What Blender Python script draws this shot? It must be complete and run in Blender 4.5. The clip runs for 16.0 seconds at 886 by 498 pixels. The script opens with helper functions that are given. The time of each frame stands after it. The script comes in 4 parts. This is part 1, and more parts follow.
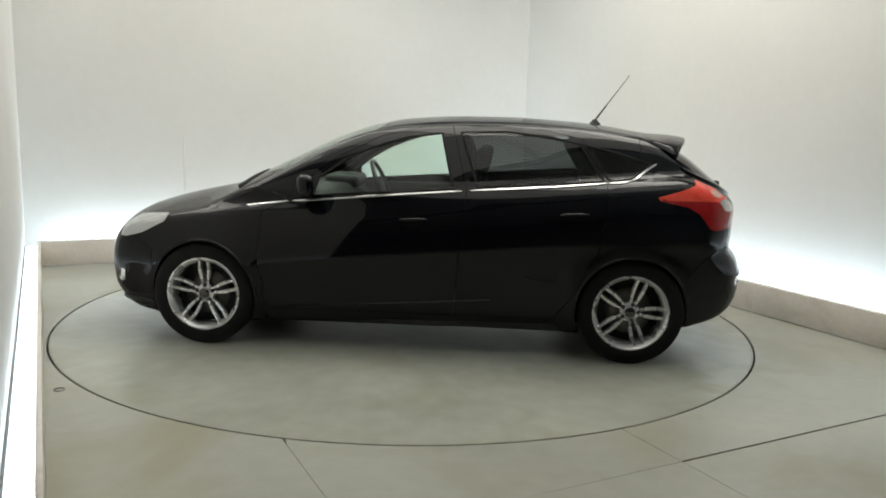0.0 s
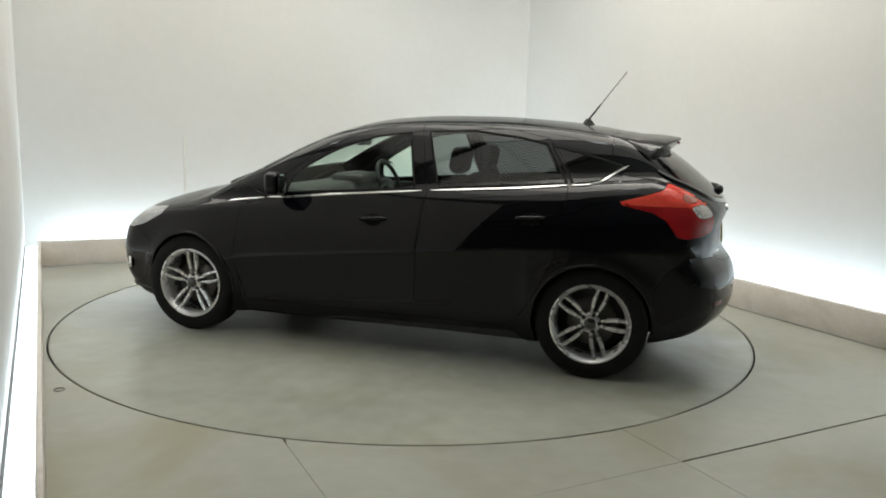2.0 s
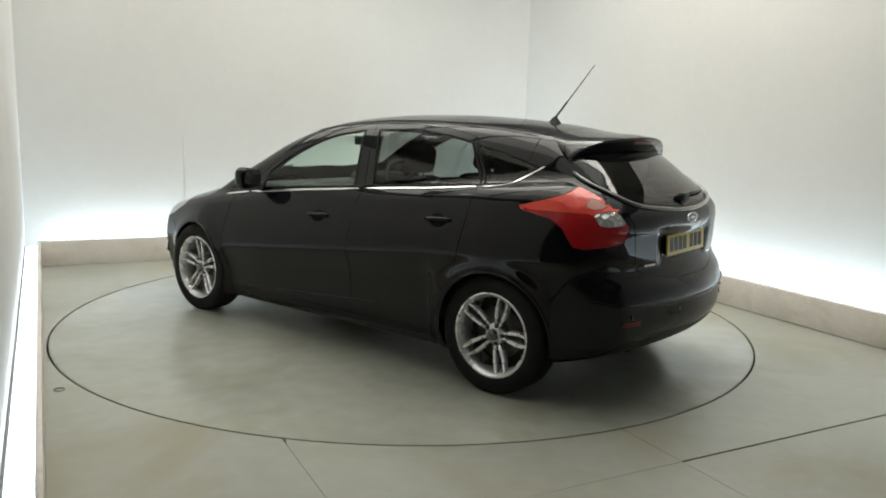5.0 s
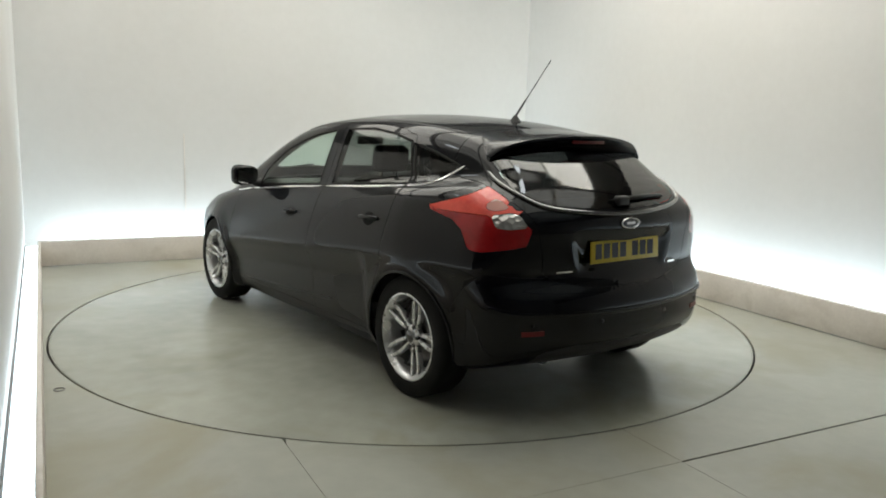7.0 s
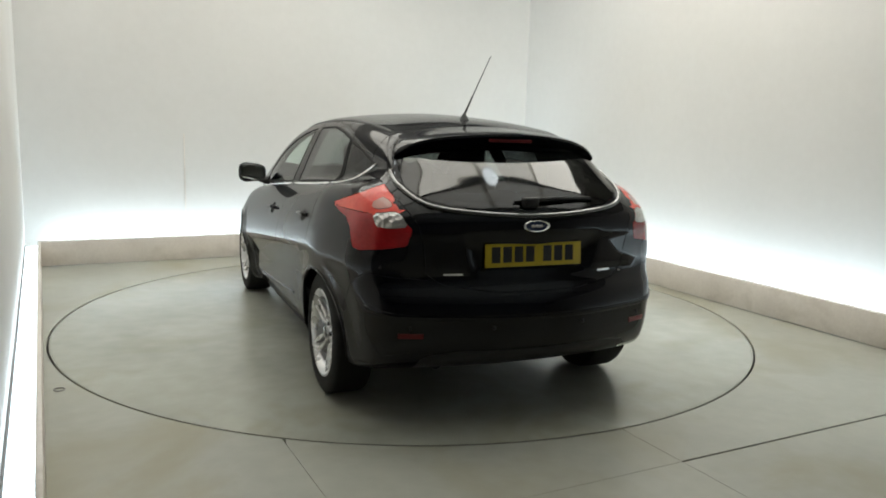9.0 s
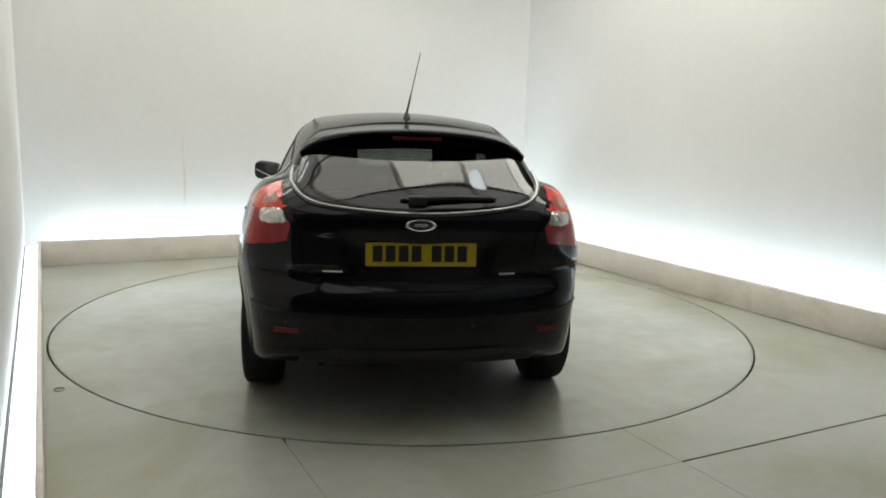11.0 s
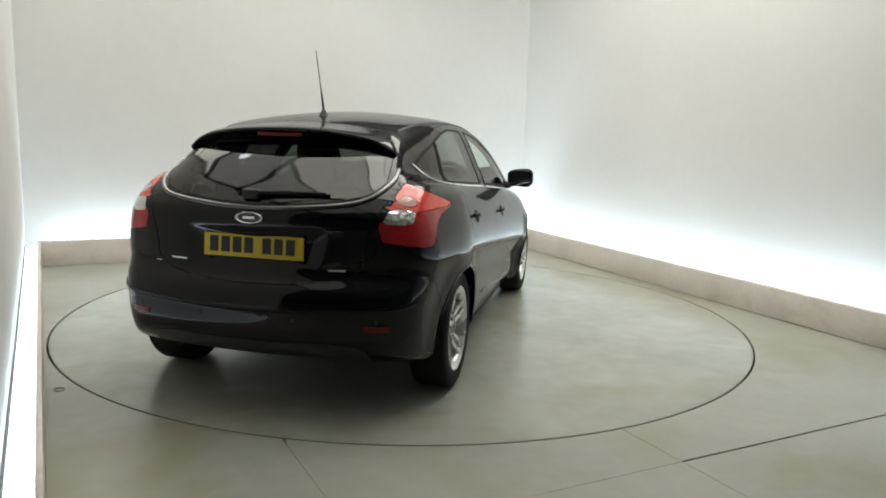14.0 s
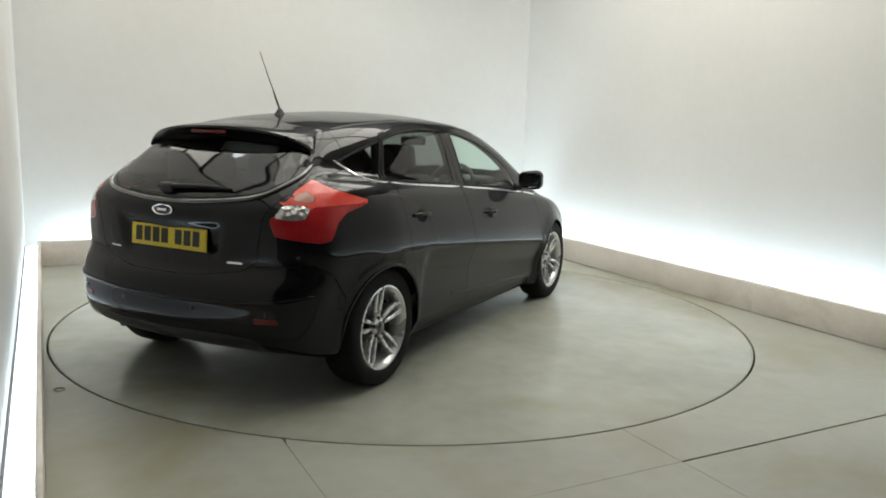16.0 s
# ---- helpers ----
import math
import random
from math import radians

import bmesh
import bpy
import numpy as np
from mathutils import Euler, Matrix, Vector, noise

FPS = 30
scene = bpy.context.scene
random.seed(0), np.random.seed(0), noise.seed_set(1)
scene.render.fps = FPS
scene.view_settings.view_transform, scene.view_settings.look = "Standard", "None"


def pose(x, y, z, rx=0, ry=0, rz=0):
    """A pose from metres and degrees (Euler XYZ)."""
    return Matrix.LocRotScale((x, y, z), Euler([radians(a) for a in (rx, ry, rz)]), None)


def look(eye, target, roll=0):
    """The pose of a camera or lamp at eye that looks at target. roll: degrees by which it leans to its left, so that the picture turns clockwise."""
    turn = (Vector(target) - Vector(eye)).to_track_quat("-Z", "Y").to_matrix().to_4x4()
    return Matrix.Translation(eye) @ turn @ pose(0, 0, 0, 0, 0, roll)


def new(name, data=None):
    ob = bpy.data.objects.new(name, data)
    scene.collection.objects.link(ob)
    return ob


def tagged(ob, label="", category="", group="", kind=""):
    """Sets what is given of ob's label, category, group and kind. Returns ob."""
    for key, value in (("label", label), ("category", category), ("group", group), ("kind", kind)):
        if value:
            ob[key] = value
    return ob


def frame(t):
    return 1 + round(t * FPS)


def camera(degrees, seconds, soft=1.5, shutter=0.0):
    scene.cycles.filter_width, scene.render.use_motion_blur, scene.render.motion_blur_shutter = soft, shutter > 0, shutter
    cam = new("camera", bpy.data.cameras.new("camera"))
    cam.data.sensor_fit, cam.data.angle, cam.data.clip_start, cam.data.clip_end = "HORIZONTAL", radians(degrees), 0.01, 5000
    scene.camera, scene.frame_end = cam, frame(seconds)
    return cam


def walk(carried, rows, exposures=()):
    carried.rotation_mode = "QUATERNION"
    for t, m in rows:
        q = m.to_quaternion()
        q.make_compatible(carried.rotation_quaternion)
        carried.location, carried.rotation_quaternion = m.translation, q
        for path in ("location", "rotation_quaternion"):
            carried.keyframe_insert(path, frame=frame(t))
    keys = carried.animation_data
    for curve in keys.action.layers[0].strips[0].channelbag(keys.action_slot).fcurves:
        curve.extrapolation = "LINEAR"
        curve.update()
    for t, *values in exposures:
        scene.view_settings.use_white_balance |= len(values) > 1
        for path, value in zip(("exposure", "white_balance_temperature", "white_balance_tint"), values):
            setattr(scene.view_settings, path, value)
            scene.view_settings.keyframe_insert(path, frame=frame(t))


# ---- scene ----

# ================= camera =================
cam = camera(59.54, 16.0, soft=1.8, shutter=0.5)
EYE = (0.0, -5.7335, 1.428)
YAW, TILT, LEAN = radians(2.472), radians(-9.189), 1.703
AIM = (EYE[0] + math.sin(YAW) * math.cos(TILT), EYE[1] + math.cos(YAW) * math.cos(TILT), EYE[2] + math.sin(TILT))
STAND = look(EYE, AIM, LEAN)
EXPOSURE = 0.0
walk(cam, [(0.0, STAND), (16.0, STAND)], exposures=[(0.0, EXPOSURE), (16.0, EXPOSURE)])

# the studio bay is turned 25 degrees against the camera: u runs along the back wall, v towards it
ROOM = pose(0, 0, 0, 0, 0, 25.0)
U_LEFT, U_RIGHT, V_BACK, V_FRONT = -2.60, 3.0, 3.10, -9.0
KERB_L, KERB_R, KERB_B, KERB_H = -2.468, 2.60, 2.797, 0.24
WALL_H, CEIL_H = 3.05, 4.4
TABLE_R = 2.446
LEFT_END, STRIP_END = -2.5, -3.4

# ================= light =================
world = bpy.data.worlds.new("World")
scene.world = world
world.use_nodes = True
wbg = world.node_tree.nodes["Background"]
wbg.inputs[0].default_value = (0.60, 0.63, 0.66, 1)
wbg.inputs[1].default_value = 0.03


def area_lamp(name, m, sx, sy, watts, colour):
    data = bpy.data.lights.new(name, "AREA")
    data.shape, data.size, data.size_y, data.energy, data.color = "RECTANGLE", sx, sy, watts, colour
    ob = new(name, data)
    ob.matrix_world = ROOM @ m
    return ob


COOL = (0.70, 0.88, 1.0)
ROOFLIGHT = 4.2
# LED strips in the troughs behind the kerbs, shining up the walls
area_lamp("led_light_back", pose(0.2, 2.985, 0.07, 180, 0, 0), 5.2, 0.10, 49, COOL)
area_lamp("led_light_right", pose(2.86, -1.4, 0.07, 180, 0, 90), 8.6, 0.12, 72, COOL)


# ================= materials =================
def mat(name, colour, rough=0.5, metal=0.0, coat=0.0, coat_rough=0.03, spec=0.5, emit=None, power=0.0):
    m = bpy.data.materials.new(name)
    m.use_nodes = True
    b = m.node_tree.nodes["Principled BSDF"]
    b.inputs["Base Color"].default_value = (*colour, 1)
    b.inputs["Roughness"].default_value = rough
    b.inputs["Metallic"].default_value = metal
    b.inputs["Coat Weight"].default_value = coat
    b.inputs["Coat Roughness"].default_value = coat_rough
    b.inputs["Specular IOR Level"].default_value = spec
    if emit:
        b.inputs["Emission Color"].default_value = (*emit, 1)
        b.inputs["Emission Strength"].default_value = power
    return m


def grain(m, dark, light, scale, detail=6.0, bump=0.0, bump_scale=None, rough=None, fine=None):
    """Two scales of colour variation, an uneven gloss and a fine relief."""
    t = m.node_tree
    n, l = t.nodes, t.links
    b = n["Principled BSDF"]
    co = n.new("ShaderNodeTexCoord")
    big = n.new("ShaderNodeTexNoise")
    big.inputs["Scale"].default_value, big.inputs["Detail"].default_value = scale, detail
    l.new(co.outputs["Object"], big.inputs["Vector"])
    small = n.new("ShaderNodeTexNoise")
    small.inputs["Scale"].default_value, small.inputs["Detail"].default_value = fine or scale * 23, 4
    l.new(co.outputs["Object"], small.inputs["Vector"])
    add = n.new("ShaderNodeMath")
    add.operation = "MULTIPLY_ADD"
    l.new(small.outputs["Fac"], add.inputs[0])
    add.inputs[1].default_value = 0.35
    l.new(big.outputs["Fac"], add.inputs[2])
    ramp = n.new("ShaderNodeValToRGB")
    ramp.color_ramp.elements[0].position, ramp.color_ramp.elements[0].color = 0.34, (*dark, 1)
    ramp.color_ramp.elements[1].position, ramp.color_ramp.elements[1].color = 1.0, (*light, 1)
    l.new(add.outputs[0], ramp.inputs["Fac"])
    l.new(ramp.outputs["Color"], b.inputs["Base Color"])
    if rough:
        mr = n.new("ShaderNodeMapRange")
        mr.inputs["From Min"].default_value, mr.inputs["From Max"].default_value = 0.15, 0.85
        mr.inputs["To Min"].default_value, mr.inputs["To Max"].default_value = rough
        l.new(big.outputs["Fac"], mr.inputs["Value"])
        l.new(mr.outputs["Result"], b.inputs["Roughness"])
    if bump:
        bn = n.new("ShaderNodeTexNoise")
        bn.inputs["Scale"].default_value, bn.inputs["Detail"].default_value = bump_scale or 200, 3
        l.new(co.outputs["Object"], bn.inputs["Vector"])
        bp = n.new("ShaderNodeBump")
        bp.inputs["Strength"].default_value, bp.inputs["Distance"].default_value = bump, 0.002
        l.new(bn.outputs["Fac"], bp.inputs["Height"])
        l.new(bp.outputs["Normal"], b.inputs["Normal"])
    return m


def glass(name, tint, ior=1.5, rough=0.0):
    m = bpy.data.materials.new(name)
    m.use_nodes = True
    n, l = m.node_tree.nodes, m.node_tree.links
    n.remove(n["Principled BSDF"])
    tr, gl, mx, lw = n.new("ShaderNodeBsdfTransparent"), n.new("ShaderNodeBsdfGlossy"), n.new("ShaderNodeMixShader"), n.new("ShaderNodeLayerWeight")
    tr.inputs["Color"].default_value = (*tint, 1)
    gl.inputs["Roughness"].default_value = rough
    lw.inputs["Blend"].default_value = 0.5
    f0 = ((ior - 1) / (ior + 1)) ** 2
    pw, ma = n.new("ShaderNodeMath"), n.new("ShaderNodeMath")
    pw.operation, ma.operation = "POWER", "MULTIPLY_ADD"
    pw.inputs[1].default_value = 5.0
    ma.inputs[1].default_value, ma.inputs[2].default_value = 1 - f0, f0
    l.new(lw.outputs["Facing"], pw.inputs[0])
    l.new(pw.outputs[0], ma.inputs[0])
    l.new(ma.outputs[0], mx.inputs[0])
    l.new(tr.outputs[0], mx.inputs[1])
    l.new(gl.outputs[0], mx.inputs[2])
    l.new(mx.outputs[0], n["Material Output"].inputs["Surface"])
    return m


WALL = grain(mat("wall_paint", (0.78, 0.77, 0.74), 0.7), (0.585, 0.575, 0.555), (0.655, 0.645, 0.625), 0.7, bump=0.08, bump_scale=90, fine=14)
KERB = grain(mat("kerb_paint", (0.6, 0.56, 0.52), 0.6), (0.56, 0.515, 0.47), (0.78, 0.73, 0.675), 2.3, bump=0.1, fine=40)
FLOOR = grain(mat("floor_paint", (0.36, 0.36, 0.31), 0.4), (0.275, 0.28, 0.245), (0.41, 0.417, 0.364), 0.9, bump=0.12, bump_scale=120, rough=(0.285, 0.40), fine=11)
DISC = grain(mat("turntable_paint", (0.36, 0.36, 0.31), 0.4), (0.27, 0.275, 0.243), (0.425, 0.431, 0.374), 1.1, bump=0.12, bump_scale=120, rough=(0.17, 0.25), fine=9)
def stained(m, colour, scale, lo, hi, amount):
    """Brownish stains with a shape of their own over the paint."""
    n, l = m.node_tree.nodes, m.node_tree.links
    b = n["Principled BSDF"]
    src = b.inputs["Base Color"].links[0].from_socket
    co, ns, mr, mx = n.new("ShaderNodeTexCoord"), n.new("ShaderNodeTexNoise"), n.new("ShaderNodeMapRange"), n.new("ShaderNodeMix")
    ns.inputs["Scale"].default_value, ns.inputs["Detail"].default_value, ns.inputs["Distortion"].default_value = scale, 5, 0.6
    l.new(co.outputs["Object"], ns.inputs["Vector"])
    mr.inputs["From Min"].default_value, mr.inputs["From Max"].default_value, mr.inputs["To Max"].default_value = lo, hi, amount
    l.new(ns.outputs["Fac"], mr.inputs["Value"])
    mx.data_type = "RGBA"
    l.new(mr.outputs["Result"], mx.inputs[0])
    l.new(src, mx.inputs[6])
    mx.inputs[7].default_value = (*colour, 1)
    l.new(mx.outputs[2], b.inputs["Base Color"])
    return m


stained(FLOOR, (0.27, 0.25, 0.165), 1.3, 0.50, 0.70, 0.75)
stained(KERB, (0.36, 0.30, 0.24), 2.2, 0.56, 0.75, 0.5)
stained(DISC, (0.25, 0.24, 0.17), 1.1, 0.52, 0.70, 0.6)
PIT = grain(mat("dark_gap", (0.02, 0.02, 0.02), 0.9), (0.012, 0.012, 0.012), (0.03, 0.03, 0.028), 5)
CEIL = grain(mat("roof_sheet", (0.55, 0.54, 0.5), 0.7), (0.66, 0.64, 0.59), (0.80, 0.78, 0.73), 1.5, bump=0.1)
STEEL = grain(mat("painted_steel", (0.12, 0.12, 0.12), 0.5), (0.16, 0.16, 0.16), (0.24, 0.24, 0.235), 4)
HALL = grain(mat("grey_hall_wall", (0.3, 0.3, 0.305), 0.8), (0.26, 0.26, 0.264), (0.34, 0.34, 0.345), 1.2)
LED = mat("led_tape", (0.9, 0.95, 1), 0.5, emit=COOL, power=4.6)
BULB = mat("lamp_bulb", (0.9, 0.9, 0.9), 0.5, emit=(0.9, 0.97, 1.0), power=8.0)
# sheet strengths are set unevenly to balance wall light and car reflections
GLOW = {k: mat("rooflight_sheet", (0.9, 0.9, 0.88), 0.5, emit=(0.98, 0.945, 0.845), power=ROOFLIGHT * k) for k in (0.2, 0.45, 0.75, 1.05, 1.5)}
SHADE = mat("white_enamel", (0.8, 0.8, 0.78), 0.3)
PAINT = mat("black_car_paint", (0.0006, 0.0008, 0.0026), 0.4, coat=0.60, coat_rough=0.02, spec=0.04)
GLOSSBLACK = mat("gloss_black", (0.006, 0.006, 0.007), 0.10, coat=1.0, coat_rough=0.05, spec=0.8)
PLASTIC = grain(mat("black_plastic", (0.015, 0.015, 0.016), 0.55), (0.012, 0.012, 0.013), (0.022, 0.022, 0.023), 30, bump=0.15, bump_scale=500)
RUBBER = grain(mat("tyre_rubber", (0.014, 0.014, 0.014), 0.75, spec=0.2), (0.006, 0.006, 0.006), (0.013, 0.013, 0.012), 12, bump=0.2, bump_scale=250)
ALLOY = grain(mat("silver_alloy", (0.55, 0.55, 0.56), 0.3, metal=0.7), (0.62, 0.62, 0.63), (0.74, 0.74, 0.75), 9, rough=(0.22, 0.34))
DARKMETAL = mat("dark_metal", (0.05, 0.05, 0.052), 0.45, metal=0.7)
DISCMETAL = mat("brake_disc_metal", (0.13, 0.125, 0.12), 0.38, metal=0.9)
CHROME = mat("chrome", (0.88, 0.88, 0.88), 0.24, metal=1.0)
SIDEGLASS = glass("green_tinted_glass", (0.82, 0.92, 0.86))
REARGLASS = glass("dark_tinted_glass", (0.24, 0.255, 0.25), 1.5)
TAILGLASS = glass("tailgate_glass", (0.12, 0.122, 0.118), 1.8, 0.045)
SCREEN = glass("windscreen_glass", (0.82, 0.92, 0.86))
# red of the tail lamp's upper face, brightened where it catches the light
REDLENS = grain(mat("red_lens", (0.7, 0.020, 0.018), 0.2, coat=0.45, coat_rough=0.02, spec=0.3), (0.62, 0.022, 0.018), (0.88, 0.105, 0.065), 7.0, fine=60)
CLEARLENS = mat("clear_lens", (0.62, 0.60, 0.58), 0.14, metal=0.7, coat=1.0)


def faceted(m, scale, strength):
    """Moulded facets of a lamp lens."""
    n, l = m.node_tree.nodes, m.node_tree.links
    co, vo, bp = n.new("ShaderNodeTexCoord"), n.new("ShaderNodeTexVoronoi"), n.new("ShaderNodeBump")
    vo.inputs["Scale"].default_value = scale
    bp.inputs["Strength"].default_value, bp.inputs["Distance"].default_value = strength, 0.01
    l.new(co.outputs["Object"], vo.inputs["Vector"])
    l.new(vo.outputs["Distance"], bp.inputs["Height"])
    l.new(bp.outputs["Normal"], n["Principled BSDF"].inputs["Normal"])
    return m


faceted(CLEARLENS, 38, 0.8)
faceted(REDLENS, 24, 0.25)
# the same lens below the ridge, its shade put into a deeper red
SHADEDRED = grain(mat("shaded_red_lens", (0.42, 0.010, 0.012), 0.2, coat=0.45, coat_rough=0.02, spec=0.3), (0.26, 0.005, 0.008), (0.52, 0.014, 0.017), 9.0, fine=60)
DARKRED = mat("dark_red_lens", (0.13, 0.004, 0.005), 0.3, coat=0.2, spec=0.3)
PINKLENS = mat("pink_lens", (0.48, 0.17, 0.13), 0.15, coat=1.0)
GREYCLOTH = grain(mat("grey_headliner", (0.3, 0.29, 0.27), 0.9), (0.26, 0.25, 0.235), (0.34, 0.33, 0.31), 30)
HEADLENS = faceted(mat("headlamp_lens", (0.50, 0.51, 0.52), 0.14, metal=0.6, coat=1.0), 16, 0.6)
YELLOW = grain(mat("yellow_plate", (0.62, 0.47, 0.02), 0.4), (0.50, 0.37, 0.012), (0.60, 0.45, 0.022), 20)
# shade of the door handle recesses, put into a flat black
RECESS = mat("recess_shade", (0.002, 0.002, 0.002), 0.6, spec=0.1)
INK = mat("black_ink", (0.012, 0.012, 0.012), 0.5)
TRIM = grain(mat("dark_fabric", (0.02, 0.02, 0.022), 0.9), (0.014, 0.014, 0.015), (0.03, 0.03, 0.032), 40, bump=0.2, bump_scale=400)
MIRRORMAT = mat("mirror_glass", (0.75, 0.77, 0.78), 0.02, metal=1.0)
BLUEOVAL = mat("badge_blue", (0.02, 0.03, 0.07), 0.2, coat=1.0)


# ================= mesh helpers =================
def mesh_of(name, verts, faces, smooth=True, angle=None):
    me = bpy.data.meshes.new(name)
    me.from_pydata([tuple(v) for v in verts], [], [tuple(int(i) for i in f) for f in faces])
    me.update()
    if smooth:
        me.shade_smooth()
        if angle:
            me.set_sharp_from_angle(angle=radians(angle))
    return me


def part(name, me, material, parent=None, label="", m=None):
    """Links a mesh or a bmesh as one object under a thing or a part."""
    if isinstance(me, bmesh.types.BMesh):
        bm = me
        me = bpy.data.meshes.new(name)
        bm.to_mesh(me)
        bm.free()
        me.shade_smooth()
        me.set_sharp_from_angle(angle=radians(35))
    if not me.materials:
        me.materials.append(material)
    ob = new(name, me)
    if parent:
        ob.parent = parent
    if m is not None:
        ob.matrix_basis = m
    return tagged(ob, label)


def box_bm(sx, sy, sz, bevel=0.0, segs=2, m=None, bm=None):
    b = bmesh.new()
    bmesh.ops.create_cube(b, size=1)
    bmesh.ops.scale(b, vec=(sx, sy, sz), verts=b.verts)
    if bevel:
        bmesh.ops.bevel(b, geom=b.edges[:], offset=bevel, segments=segs, affect="EDGES", profile=0.5)
    if m is not None:
        bmesh.ops.transform(b, matrix=m, verts=b.verts)
    if bm is None:
        return b
    tmp = bpy.data.meshes.new("tmp")
    b.to_mesh(tmp)
    b.free()
    bm.from_mesh(tmp)
    bpy.data.meshes.remove(tmp)
    return bm


def box_between(lo, hi, bevel=0.0):
    c = [(a + b) / 2 for a, b in zip(lo, hi)]
    return box_bm(*[b - a for a, b in zip(lo, hi)], bevel, 2, pose(*c))


def lathe(profile, n=48, axis="y", cap=False):
    """A solid of revolution; the profile is (radius, height) pairs along the axis."""
    verts, faces = [], []
    k = len(profile)
    for i in range(n):
        a = 2 * math.pi * i / n
        for r, h in profile:
            p = (r * math.cos(a), h, r * math.sin(a)) if axis == "y" else (r * math.cos(a), r * math.sin(a), h)
            verts.append(p)
    for i in range(n):
        for j in range(k - 1):
            a, b = i * k + j, ((i + 1) % n) * k + j
            faces.append((a, b, b + 1, a + 1) if axis != "y" else (a, a + 1, b + 1, b))
    return verts, faces


def tube(points, radius, n=8, taper=None):
    """A round bar along a line of points, closed at both ends."""
    pts = [Vector(p) for p in points]
    verts, faces = [], []
    for i, p in enumerate(pts):
        d = (pts[min(i + 1, len(pts) - 1)] - pts[max(i - 1, 0)]).normalized()
        s = d.orthogonal().normalized() if i == 0 else (s - d * s.dot(d)).normalized()
        q = d.cross(s)
        r = radius if taper is None else radius + (taper - radius) * i / (len(pts) - 1)
        for j in range(n):
            a = 2 * math.pi * j / n
            verts.append(p + (s * math.cos(a) + q * math.sin(a)) * r)
    for i in range(len(pts) - 1):
        for j in range(n):
            a, b = i * n + j, i * n + (j + 1) % n
            faces.append((a, b, b + n, a + n))
    faces.append(tuple(range(n))[::-1])
    faces.append(tuple(range((len(pts) - 1) * n, len(pts) * n)))
    return verts, faces


def smooth_line(pts, n=8, closed=False):
    """A Catmull-Rom line through points of any dimension."""
    P = [np.array(p, float) for p in pts]
    out = []
    k = len(P)
    for i in range(k if closed else k - 1):
        if closed:
            a, b, c, d = P[i - 1], P[i], P[(i + 1) % k], P[(i + 2) % k]
        else:
            a, b, c, d = P[max(i - 1, 0)], P[i], P[i + 1], P[min(i + 2, k - 1)]
        for j in range(n):
            t = j / n
            out.append(0.5 * (2 * b + (c - a) * t + (2 * a - 5 * b + 4 * c - d) * t * t + (3 * b - a - 3 * c + d) * t ** 3))
    if not closed:
        out.append(P[-1])
    return np.array(out)


def poly_sdf(P, Q):
    """Signed distance of the points Q (n, 2) to the closed outline P, negative inside."""
    d = np.full(len(Q), 1e9)
    inside = np.zeros(len(Q), bool)
    for a, b in zip(P, np.roll(P, -1, 0)):
        e = b - a
        w = Q - a
        t = np.clip((w @ e) / max(e @ e, 1e-12), 0, 1)
        d = np.minimum(d, np.hypot(*(w - t[:, None] * e).T))
        c = (a[1] > Q[:, 1]) != (b[1] > Q[:, 1])
        with np.errstate(divide="ignore", invalid="ignore"):
            xi = e[0] * (Q[:, 1] - a[1]) / (e[1] if e[1] else 1e-12) + a[0]
        inside ^= c & (Q[:, 0] < xi)
    return np.where(inside, -d, d)


